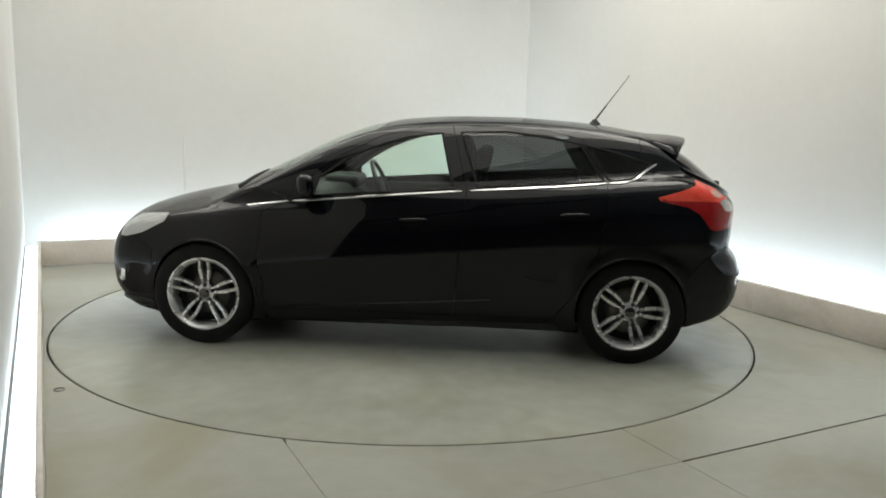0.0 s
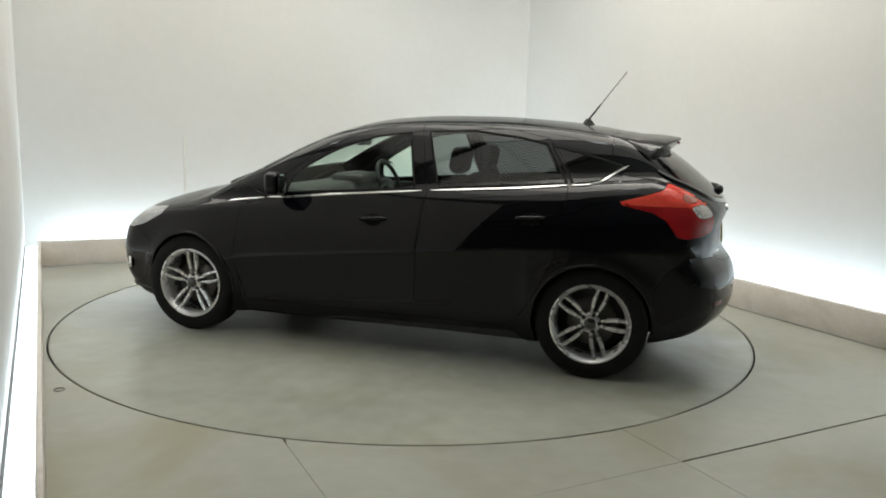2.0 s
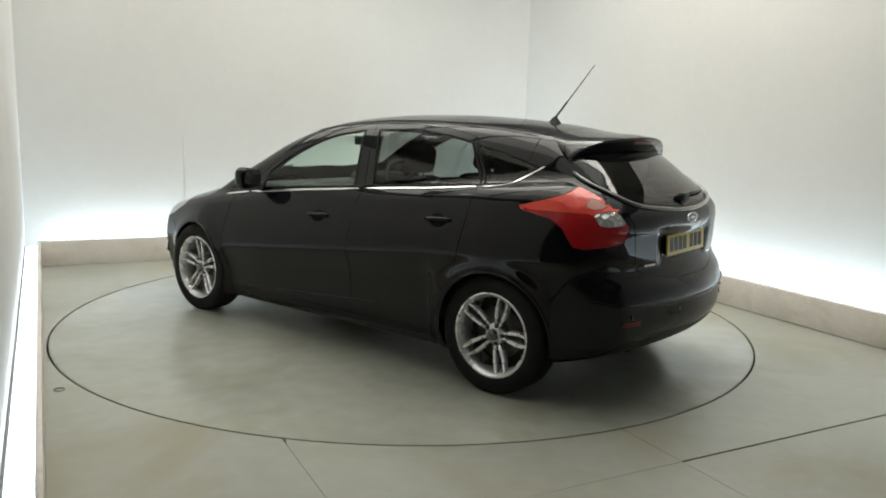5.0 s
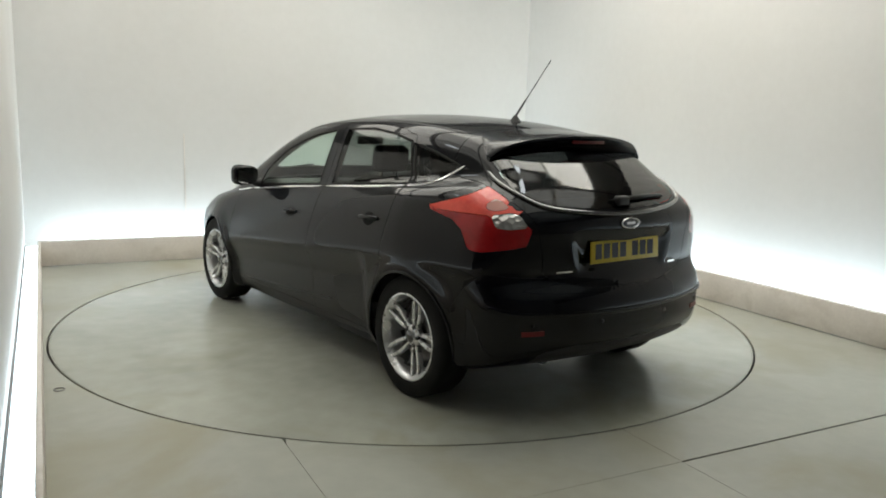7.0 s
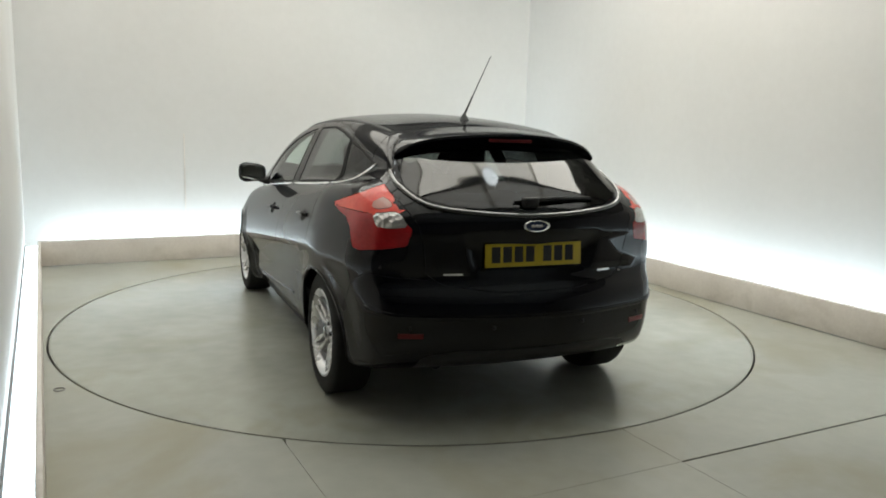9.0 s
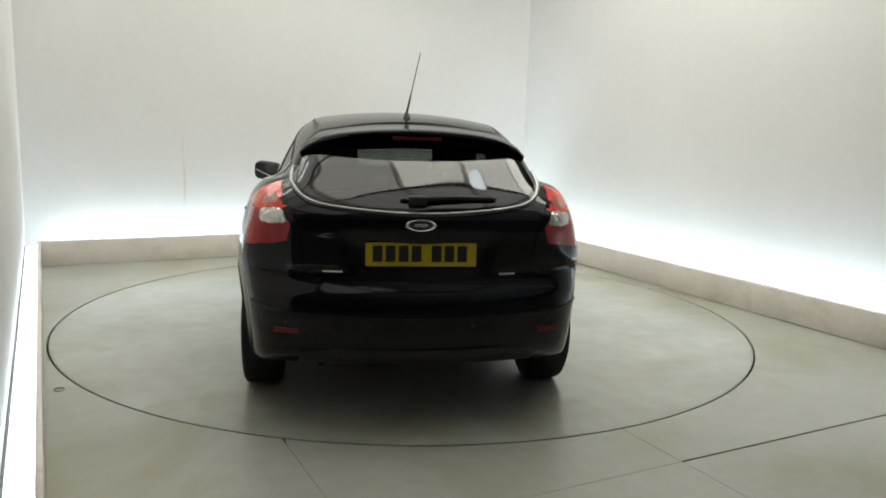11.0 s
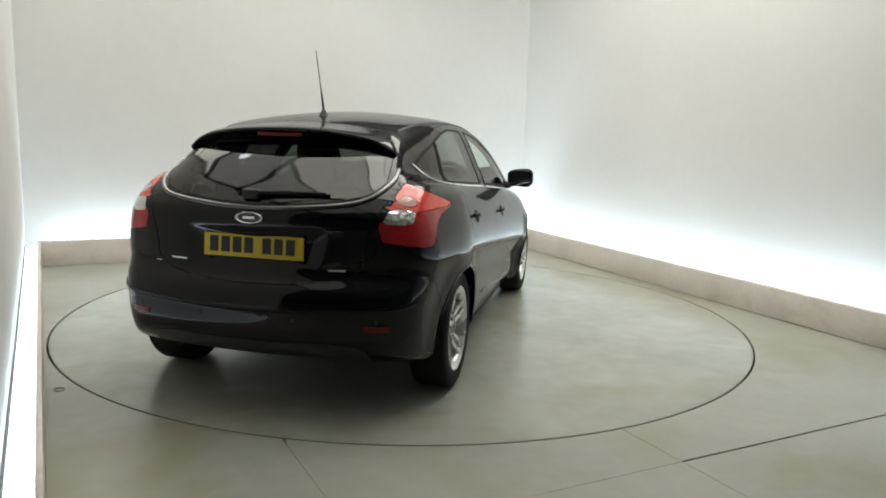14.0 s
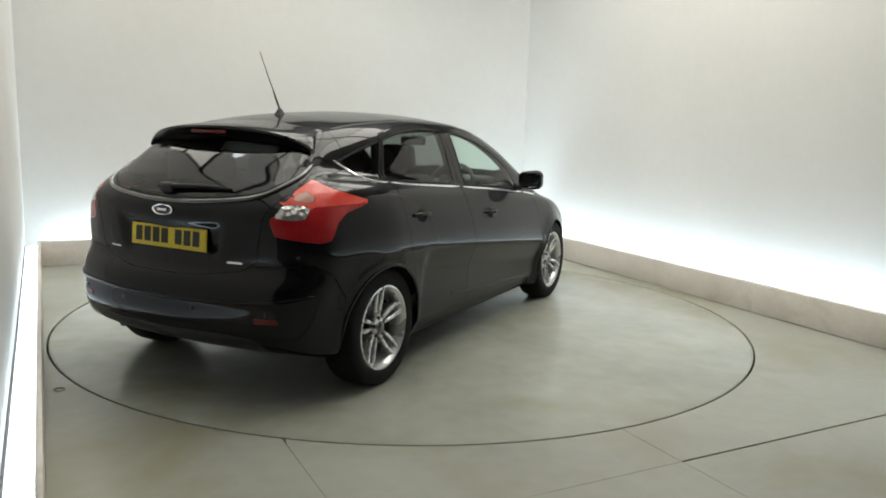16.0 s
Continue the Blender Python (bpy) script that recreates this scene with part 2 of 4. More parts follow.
class Sheet:
    """A dense sheet of quads that is parted into panels along smooth outlines."""

    def __init__(self, verts, faces):
        self.v = np.array(verts, float)
        self.f = np.array(faces, int)
        self.region = np.array([""] * len(self.f), dtype=object)
        self.locked = np.zeros(len(self.v), bool)
        e = np.concatenate([self.f[:, [0, 1]], self.f[:, [1, 2]], self.f[:, [2, 3]], self.f[:, [3, 0]], self.f[:, [0, 2]], self.f[:, [1, 3]]])
        e.sort(1)
        self.e = np.unique(e, axis=0)

    def cut(self, name, sdf, where, over=("",)):
        """Gives the faces inside the outline the region's name; corners next to it slide onto it."""
        val = np.where(where(self.v), sdf(self.v), 1.0)
        a, b = self.e.T
        cross = (val[a] * val[b] < 0) & (np.abs(val[a]) < 0.2) & (np.abs(val[b]) < 0.2)
        ea, eb = a[cross], b[cross]
        t = val[ea] / (val[ea] - val[eb])
        best = {}
        for i, j, s in zip(ea, eb, t):
            k, o, r = (i, j, s) if s < 0.5 else (j, i, 1 - s)
            if not self.locked[k] and (k not in best or r < best[k][1]):
                best[k] = (o, r)
        old = self.v.copy()
        for k, (o, r) in best.items():
            self.v[k] = old[k] + (old[o] - old[k]) * r
            val[k] = 0.0
            self.locked[k] = True
        s = np.where(np.abs(val) < 1e-6, 0, val)[self.f].sum(1)
        ok = (s < 0) & np.isin(self.region, over)
        self.region[ok] = name

    def panel(self, names, gap=0.002, lip=0.012, inward=None):
        """Verts and faces of a region, drawn back from its rim by half a panel gap, with a folded lip."""
        sel = np.isin(self.region, names if isinstance(names, (list, tuple)) else [names])
        f = self.f[sel]
        if not len(f):
            return [], []
        ids, inv = np.unique(f, return_inverse=True)
        f = inv.reshape(f.shape)
        v = self.v[ids].copy()
        cnt = {}
        for q in f:
            for i in range(4):
                a, b = q[i], q[(i + 1) % 4]
                if a != b:
                    cnt[(a, b)] = 1
        rim = [(a, b) for a, b in cnt if (b, a) not in cnt]
        cen = v[f].mean(1)
        nor = np.cross(v[f[:, 2]] - v[f[:, 0]], v[f[:, 3]] - v[f[:, 1]])
        nor /= np.linalg.norm(nor, axis=1)[:, None] + 1e-12
        vn = np.zeros_like(v)
        vc = np.zeros_like(v)
        vk = np.zeros(len(v))
        for i in range(4):
            np.add.at(vn, f[:, i], nor)
            np.add.at(vc, f[:, i], cen)
            np.add.at(vk, f[:, i], 1)
        vn /= np.linalg.norm(vn, axis=1)[:, None] + 1e-12
        vc /= vk[:, None]
        mid = np.abs(v[:, 1]) < 1e-4
        rim = [(a, b) for a, b in rim if not (mid[a] and mid[b])]
        rv = sorted({i for e in rim for i in e})
        if gap:
            for i in rv:
                d = vc[i] - v[i]
                d -= vn[i] * (d @ vn[i])
                n = np.linalg.norm(d)
                if n > 1e-6:
                    v[i] += d / n * min(gap, n * 0.5)
            v[mid, 1] = 0.0
        faces = [tuple(dict.fromkeys(q)) for q in f]
        faces = [q for q in faces if len(q) > 2]
        if lip:
            new_id = {}
            extra = []
            for i in rv:
                new_id[i] = len(v) + len(extra)
                extra.append(v[i] - vn[i] * lip)
            v = np.vstack([v, np.array(extra)]) if extra else v
            for a, b in rim:
                faces.append((b, a, new_id[a], new_id[b]))
        return v, faces


def mirror_join(v, f):
    """The half and its mirror image across y = 0 in one mesh."""
    n = len(v)
    w = np.array(v) * np.array([1, -1, 1])
    return np.vstack([v, w]), list(f) + [tuple(i + n for i in q[::-1]) for q in f]


def flip(v, f):
    return np.array(v) * np.array([1, -1, 1]), [q[::-1] for q in f]


def welded(name, v, f, angle=None):
    bm = bmesh.new()
    vs = [bm.verts.new(p) for p in v]
    for q in f:
        if len(set(q)) > 2:
            try:
                bm.faces.new([vs[i] for i in q])
            except ValueError:
                pass
    bmesh.ops.remove_doubles(bm, verts=bm.verts, dist=0.0004)
    me = bpy.data.meshes.new(name)
    bm.to_mesh(me)
    bm.free()
    me.shade_smooth()
    me.set_sharp_from_angle(angle=radians(angle or 40))
    return me


# ================= the studio bay =================
def in_room(ob):
    ob.matrix_world = ROOM @ ob.matrix_basis
    return ob


def structure(name, bm, material, label, category):
    return tagged(in_room(part(name, bm, material)), label, category, kind="structure")


def build_room():
    structure("wall_back", box_between((U_LEFT - 0.12, V_BACK, -0.3), (U_RIGHT + 0.12, V_BACK + 0.12, WALL_H)), WALL, "plain white painted studio back wall", "wall")
    structure("wall_right", box_between((U_RIGHT, V_FRONT, -0.3), (U_RIGHT + 0.12, V_BACK, WALL_H)), WALL, "plain white painted studio side wall", "wall")
    structure("wall_left", box_between((U_LEFT - 0.12, LEFT_END, -0.3), (U_LEFT, V_BACK, WALL_H)), WALL, "plain white painted studio side wall beside the camera", "wall")
    # low kerbs that hide the light strips
    structure("kerb_back", box_between((KERB_L, KERB_B, 0.007), (KERB_R, KERB_B + 0.05, KERB_H), 0.004), KERB, "low beige painted kerb along the back wall", "kerb")
    structure("kerb_right", box_between((KERB_R, V_FRONT + 1, 0.007), (KERB_R + 0.05, KERB_B + 0.05, KERB_H), 0.004), KERB, "low beige painted kerb along the side wall", "kerb")
    structure("kerb_left", box_between((KERB_L - 0.025, STRIP_END, 0.0), (KERB_L, KERB_B + 0.05, KERB_H), 0.004), KERB, "low pale kerb beside the lit side wall", "kerb")
    structure("trough_floor", box_between((U_LEFT, V_FRONT, -0.06), (U_RIGHT, V_BACK, -0.03)), PIT, "dark base below the floor plates", "floor")
    strip = tagged(new("led_strip"), "glowing white light strip between kerb and wall", "light strip", "led strips")
    strip.matrix_world = ROOM
    part("diffuser", box_between((U_LEFT + 0.014, STRIP_END, 0.17), (KERB_L - 0.027, KERB_B, 0.20), 0.002), LED, strip, "glowing white diffuser")
    # added dark strip that draws the shadow gap along the wall's foot
    part("shadow_gap_strip", box_between((U_LEFT + 0.002, STRIP_END, 0.16), (U_LEFT + 0.013, KERB_B, 0.203), 0.001), STEEL, strip, "dark strip standing in for the shadow gap at the wall")
    # hall round the bay
    structure("hall_wall_front", box_between((-8, V_FRONT - 0.2, -0.3), (6, V_FRONT, CEIL_H)), HALL, "grey hall wall behind the camera", "wall")
    structure("hall_wall_left", box_between((-8.2, V_FRONT, -0.3), (-8, 6, CEIL_H)), HALL, "grey hall side wall", "wall")
    structure("hall_floor", box_between((-8, V_FRONT, -0.06), (U_LEFT - 0.12, 6, -0.012)), HALL, "grey hall floor beyond the bay", "floor")
    structure("hall_wall_right", box_between((6, V_FRONT, -0.3), (6.2, 6, CEIL_H)), HALL, "grey hall side wall beyond the bay", "wall")
    structure("hall_wall_back", box_between((-8, 6, -0.3), (6, 6.2, CEIL_H)), HALL, "grey hall end wall beyond the bay", "wall")
    structure("hall_floor", box_between((U_LEFT - 0.12, V_BACK + 0.12, -0.06), (6, 6, -0.012)), HALL, "grey hall floor beyond the bay", "floor")
    structure("hall_floor", box_between((U_RIGHT + 0.12, V_FRONT, -0.06), (6, V_BACK + 0.12, -0.012)), HALL, "grey hall floor beyond the bay", "floor")
    structure("ceiling", box_between((-8, V_FRONT, CEIL_H), (6, 6, CEIL_H + 0.1)), CEIL, "pale sheeted hall ceiling", "ceiling")
    for name, lo, hi in (("led_strip", (-2.4, 2.97, -0.02), (2.9, 3.0, 0.0)), ("led_strip", (2.84, -6.0, -0.02), (2.88, 2.9, 0.0))):
        tagged(in_room(part(name, box_between(lo, hi), LED)), "cool white LED strip behind the kerb", "light strip", "led strips")
    # translucent rooflights between steel beams let the day into the bay
    for j in range(5):
        for i in range(5):
            if i + j > 5 and j > 2:
                continue
            u0, v0 = -3.20 + i * 1.25, -3.30 + j * 1.55
            # strength chosen per panel for the light it adds, strongest beside the right wall
            k = 0.2 if j == 0 else 0.75 if j > 2 else (0.2, 0.45, 1.05, 1.05, 1.5)[i]
            label = "translucent rooflight panel set to glow dimly" if k < 0.5 else "translucent pale rooflight panel glowing with daylight"
            tagged(in_room(part("rooflight", box_between((u0 + 0.05, v0 + 0.06, CEIL_H - 0.05), (u0 + 1.20, v0 + 1.49, CEIL_H - 0.02), 0.004), GLOW[k])), label, "rooflight", "rooflights")
    # two round lamps hang below the roof
    for cu, cv in ((0.65, -1.72), (-2.4, 0.68)):
        root = new("pendant_lamp")
        root.matrix_world = ROOM @ pose(cu, cv, CEIL_H - 0.08)
        tagged(root, "round white pendant lamp below the roof", "pendant lamp", "pendant lamps")
        part("shade", mesh_of("shade", *lathe([(0.04, -0.10), (0.08, -0.13), (0.15, -0.22), (0.155, -0.23), (0.14, -0.22)], 32, "z")), SHADE, root, "white enamelled shade")
        part("bulb", mesh_of("bulb", *lathe([(0.0, -0.235), (0.08, -0.23), (0.138, -0.215)], 32, "z")), BULB, root)
        part("rod", mesh_of("rod", *tube([(0, 0, 0.078), (0, 0, -0.11)], 0.015, 8)), STEEL, root)
    for j in range(7):
        v = -4.85 + j * 1.55
        tagged(in_room(part("roof_beam", box_between((-7.9, v - 0.035, CEIL_H - 0.14), (5.9, v + 0.035, CEIL_H - 0.001), 0.006), STEEL)), "grey painted steel roof beam", "beam", "roof beams")
    # slim trim of a flush hatch in the back wall
    structure("trim", box_between((-1.128, V_BACK - 0.006, 0.28), (-1.117, V_BACK, 1.25)), KERB, "slim white trim line on the back wall", "trim")
    structure("trim", box_between((-1.117, V_BACK - 0.0012, 1.247), (-0.45, V_BACK, 1.25)), WALL, "slim white trim line on the back wall", "trim")


def grid_plate(u0, u1, v0, v1, step=0.05):
    nu, nv = max(2, round((u1 - u0) / step)), max(2, round((v1 - v0) / step))
    us, vs = np.linspace(u0, u1, nu + 1), np.linspace(v0, v1, nv + 1)
    verts = [(u, v, 0.0) for v in vs for u in us]
    faces = [(j * (nu + 1) + i, j * (nu + 1) + i + 1, (j + 1) * (nu + 1) + i + 1, (j + 1) * (nu + 1) + i) for j in range(nv) for i in range(nu)]
    return verts, faces


def build_floor():
    root = tagged(new("floor"), "grey-green painted steel plate floor with fine seams", "floor", kind="structure")
    root.matrix_world = ROOM
    us = [-2.58, -1.515, 0.006, 1.503, 3.0]
    vs = [V_FRONT, -4.35, -2.852, -0.3, 3.1]
    plates = [(i, i + 1, j) for j in (0, 1) for i in range(4)] + [(0, 1, 2), (1, 2, 2), (2, 4, 2), (0, 4, 3)]
    for i, k, j in plates:
        d = 0.0055 if i == 2 else 0.0
        s = Sheet(*grid_plate(us[i], us[k], vs[j] + d * (j == 2), vs[j + 1] - d * (j == 1)))
        s.cut("hole", lambda q: np.hypot(q[:, 0], q[:, 1]) - TABLE_R - 0.006, lambda q: np.ones(len(q), bool))
        v, f = s.panel("", gap=0.0012, lip=0.02)
        if len(f):
            part("floor_plate", welded("floor_plate", v, f), FLOOR, root)
    ring = lathe([(0.022, 0.0), (0.022, 0.004), (0.029, 0.004), (0.029, 0.0)], 20, "z")
    tagged(part("floor_ring", mesh_of("floor_ring", *ring), STEEL, None, "", ROOM @ pose(-2.397, -0.858, 0.0)), "small steel ring set in the floor beside the kerb", "ring")


def build_turntable():
    root = tagged(new("turntable"), "large round grey-green turntable flush with the floor", "turntable")
    prof = [(0.0, 0.0)] + [(r, 0.0) for r in np.linspace(0.2, TABLE_R - 0.016, 12)] + [(TABLE_R - 0.0155, -0.001), (TABLE_R - 0.0155, -0.02)]
    part("deck", mesh_of("deck", *lathe(prof, 160, "z"), True, 40), DISC, root, "grey-green painted steel deck")
    rim = [(TABLE_R - 0.015, -0.03), (TABLE_R - 0.015, -0.0005), (TABLE_R - 0.0145, 0.0), (TABLE_R - 0.007, 0.0), (TABLE_R - 0.006, -0.001), (TABLE_R - 0.006, -0.03)]
    part("rim", mesh_of("rim", *lathe(rim, 160, "z"), True, 40), DISC, root, "painted steel edge band")
    return root


# ================= the car body =================
def curve(xs, ys):
    """A smooth line through points, with no overshoot (monotone cubic)."""
    xs, ys = np.array(xs, float), np.array(ys, float)
    o = np.argsort(xs)
    xs, ys = xs[o], ys[o]
    h = np.diff(xs)
    d = np.diff(ys) / h
    m = np.zeros(len(xs))
    m[0], m[-1] = d[0], d[-1]
    for i in range(1, len(xs) - 1):
        if d[i - 1] * d[i] > 0:
            w1, w2 = 2 * h[i] + h[i - 1], h[i] + 2 * h[i - 1]
            m[i] = (w1 + w2) / (w1 / d[i - 1] + w2 / d[i])

    def go(x):
        x = np.asarray(x, float)
        xc = np.clip(x, xs[0], xs[-1])
        i = np.clip(np.searchsorted(xs, xc) - 1, 0, len(h) - 1)
        t = (xc - xs[i]) / h[i]
        y = ((2 * t ** 3 - 3 * t ** 2 + 1) * ys[i] + (t ** 3 - 2 * t ** 2 + t) * h[i] * m[i] + (-2 * t ** 3 + 3 * t ** 2) * ys[i + 1] + (t ** 3 - t ** 2) * h[i] * m[i + 1])
        return y + np.where(x < xs[0], (x - xs[0]) * m[0], 0) + np.where(x > xs[-1], (x - xs[-1]) * m[-1], 0)
    return go


def smax(a, b, k):
    h = np.clip(0.5 + 0.5 * (a - b) / k, 0, 1)
    return b * (1 - h) + a * h + k * h * (1 - h)


def smin(a, b, k):
    return -smax(-a, -b, k)


def ramp01(x):
    x = np.clip(x, 0, 1)
    return x * x * (3 - 2 * x)


AXLE, AXLE_F = 1.324, 1.342
ROOF = curve([1.45, 1.20, 1.00, 0.82, 0.58, 0.34, 0.10, -0.26, -0.54, -0.86, -1.13, -1.37, -1.56, -1.75, -1.95],
             [0.90, 1.035, 1.135, 1.225, 1.338, 1.420, 1.463, 1.485, 1.487, 1.475, 1.455, 1.420, 1.38, 1.325, 1.25])
HOOD = curve([2.20, 2.08, 1.95, 1.70, 1.50, 1.30, 1.08, 0.65, -0.22, -0.86, -1.20, -1.60, -2.0],
             [0.66, 0.755, 0.815, 0.892, 0.938, 0.978, 1.015, 1.065, 1.145, 1.20, 1.225, 1.235, 1.22])
REAR = curve([1.40, 1.32, 1.25, 1.16, 1.09, 1.04, 0.98, 0.93, 0.89, 0.76, 0.72, 0.69, 0.655, 0.63, 0.57, 0.555, 0.535, 0.45, 0.35, 0.28, 0.22],
             [-1.575, -1.675, -1.762, -1.864, -1.940, -1.987, -2.025, -2.03, -2.025, -2.02, -2.03, -2.045, -2.075, -2.095, -2.118, -2.122, -2.117, -2.118, -2.095, -2.05, -1.93])
REAR_BOW = curve([1.4, 1.2, 1.0, 0.8, 0.6, 0.4, 0.2], [0.34, 0.32, 0.24, 0.22, 0.27, 0.28, 0.28])
NOSE = curve([0.15, 0.25, 0.35, 0.50, 0.60, 0.70, 0.80, 0.95], [2.02, 2.105, 2.16, 2.172, 2.158, 2.12, 2.045, 1.87])
SILL = curve([-2.2, -1.85, -1.6, -1.0, 1.0, 1.6, 2.2], [0.31, 0.25, 0.21, 0.165, 0.15, 0.155, 0.20])


def half_width(x, z):
    """The lower body's half width: a rising crease, a hollow below it and a tucked sill."""
    zc = 0.618 - 0.100 * np.clip(x, -1.25, 1.2)
    w = 0.912 - 0.110 * ramp01((-1.20 - x) / 1.0) - 0.20 * ramp01((x - 1.15) / 1.15)
    a = z - zc
    soft = np.sqrt(a * a + 0.014 ** 2)
    up = np.clip((soft + a) / 0.72, 0, 1.6)
    low = np.clip((soft - a) / 0.90, 0, 1.3)
    tuck = 0.04 + 0.12 * ramp01((1.0 - np.abs(x - 0.04)) / 0.10)
    w = w - 0.100 * up ** 1.8 - tuck * np.minimum(low, 0.30) - 0.045 * np.clip(low - 0.30, 0, 1) - 0.009 * (1 - np.exp(-low / 0.07)) - 0.035 * ramp01((0.30 - z) / 0.15)
    for c in (AXLE_F, -AXLE):
        r = np.hypot(x - c, z - 0.32)
        w = w + 0.014 * np.exp(-((r - 0.355) / 0.06) ** 2)
    return w


def cabin_width(x, z):
    w = 0.802 - 0.50 * np.maximum(z - 1.0, -0.02) - 0.22 * np.clip(z - 1.15, 0, 1) ** 2
    return w - 0.13 * ramp01((-0.75 - x) / 1.3) - 0.08 * ramp01((x - 0.3) / 1.0)


def body_field(p):
    """Negative inside the car's body."""
    x, y, z = p[..., 0], np.abs(p[..., 1]), p[..., 2]
    rear = (REAR(z) + REAR_BOW(z) * y ** 2 - x) * 0.9
    nose = (x - (NOSE(z) - 0.34 * y ** 2)) * 0.9
    low = smax(y - half_width(x, z), (z - (HOOD(x) - 0.13 * (y / 0.8) ** 2)) * 0.95, 0.055)
    low = smax(smax(low, nose, 0.10), SILL(x) - z, 0.05)
    low = smax(low, rear, 0.14)
    cab = smax((y - cabin_width(x, z)) * 0.9, (z - (ROOF(x) - 0.062 * (y / 0.6) ** 2)) * 0.85, 0.075)
    cab = smax(cab, rear * 0.8, 0.10)
    cab = smax(cab, 0.75 - z, 0.02)
    # the hollow that holds the plate
    hollow = 0.019 * ramp01((0.365 + 0.30 * (z - 0.82) - y) / 0.075) * ramp01((z - 0.715) / 0.06) * ramp01((0.955 - z) / 0.11) * (x < -1.5)
    return smin(low, cab, 0.035) + hollow


def body_sheet():
    """Rays from a line inside the car meet the body's surface."""
    nphi, nfan = 132, 58
    phi = np.radians(np.linspace(-90, 90, nphi + 1))
    rows = []
    xa, xb = -1.45, 1.75
    axis_z = lambda x: 0.80 - 0.28 * ramp01((x - 0.6) / 1.1)
    for a in np.linspace(90, 0, nfan + 1)[:-1]:
        rows.append((xa, -math.sin(radians(a)), math.cos(radians(a))))
    for x in np.linspace(xa, xb, 190):
        rows.append((x, 0.0, 1.0))
    for a in np.linspace(0, 90, nfan + 1)[1:]:
        rows.append((xb, math.sin(radians(a)), math.cos(radians(a))))
    rows = np.array(rows)
    n = len(rows)
    org = np.zeros((n, nphi + 1, 3))
    org[..., 0] = rows[:, 0, None]
    org[..., 2] = axis_z(rows[:, 0])[:, None]
    way = np.zeros_like(org)
    way[..., 0] = rows[:, 1, None]
    way[..., 1] = rows[:, 2, None] * np.cos(phi)
    way[..., 2] = rows[:, 2, None] * np.sin(phi)
    t = np.full((n, nphi + 1), 0.03)
    done = np.zeros_like(t, bool)
    for s in np.arange(0.03, 1.7, 0.012):
        out = body_field(org + way * s) > 0
        t = np.where(~done & ~out, s, t)
        done |= out
    lo, hi = t, t + 0.012
    for _ in range(18):
        mid = (lo + hi) / 2
        out = body_field(org + way * mid[..., None]) > 0
        hi, lo = np.where(out, mid, hi), np.where(out, lo, mid)
    v = org + way * ((lo + hi) / 2)[..., None]
    v[:, 0, 1] = v[:, -1, 1] = 0.0
    idx = np.arange(n * (nphi + 1)).reshape(n, nphi + 1)
    f = np.stack([idx[:-1, :-1], idx[:-1, 1:], idx[1:, 1:], idx[1:, :-1]], -1).reshape(-1, 4)
    return v.reshape(-1, 3), f


SIDE = lambda q: (q[:, 1] > 0.35)
FRONT_WINDOW = [(0.655, 0.967), (0.632, 1.073), (0.51, 1.163), (0.377, 1.238), (0.23, 1.296), (0.085, 1.340), (-0.125, 1.370), (-0.215, 1.032)]
REAR_WINDOW = [(-0.365, 1.048), (-0.245, 1.378), (-0.54, 1.390), (-0.81, 1.362), (-0.985, 1.328), (-1.135, 1.108), (-0.87, 1.088)]
QUARTER = [(-1.015, 1.320), (-1.232, 1.273), (-1.425, 1.216), (-1.37, 1.158), (-1.315, 1.130), (-1.24, 1.118), (-1.165, 1.112)]
FRONT_DOOR = [(0.97, 0.86), (0.98, 0.55), (0.93, 0.25), (-0.235, 0.25), (-0.30, 1.03), (-0.19, 1.42), (0.0, 1.405), (0.25, 1.345), (0.52, 1.205), (0.74, 1.04), (0.80, 0.935)]
REAR_DOOR = [(-0.235, 0.25), (-0.85, 0.25), (-0.97, 0.42), (-1.10, 0.68), (-1.14, 0.90), (-1.15, 1.11), (-1.0, 1.36), (-0.8, 1.40), (-0.5, 1.42), (-0.19, 1.42), (-0.30, 1.03)]
TAIL_GLASS = [(0.0, 1.030), (0.20, 1.035), (0.43, 1.055), (0.535, 1.085), (0.585, 1.135), (0.56, 1.27), (0.50, 1.32), (0.0, 1.325), (-0.2, 1.325), (-0.2, 1.030)]
TAILGATE = [(-0.1, 0.655), (0.22, 0.658), (0.46, 0.69), (0.535, 0.74), (0.54, 0.81), (0.572, 0.96), (0.63, 1.06), (0.655, 1.14), (0.63, 1.30), (0.56, 1.39), (-0.1, 1.42)]


def side_cut(s, name, outline, over=("",), n=1, where=SIDE):
    P = np.array(outline, float) if n == 1 else smooth_line(outline, n, True)
    s.cut(name, lambda q: poly_sdf(P, q[:, [0, 2]]), where, over)


def azimuth(q):
    return np.stack([np.arctan2(q[:, 1], -(q[:, 0] + 1.15)) * 0.75, q[:, 2]], 1)


TAIL_LAMP = [(-1.415, 0.851, 1.021), (-1.58, 0.806, 1.066), (-1.66, 0.745, 1.097), (-1.68, 0.64, 1.137), (-1.80, 0.636, 1.088), (-1.907, 0.635, 1.015), (-1.955, 0.60, 0.944), (-1.94, 0.62, 0.87), (-1.90, 0.70, 0.855), (-1.80, 0.795, 0.838), (-1.75, 0.813, 0.848), (-1.695, 0.818, 0.933), (-1.63, 0.824, 0.973)]
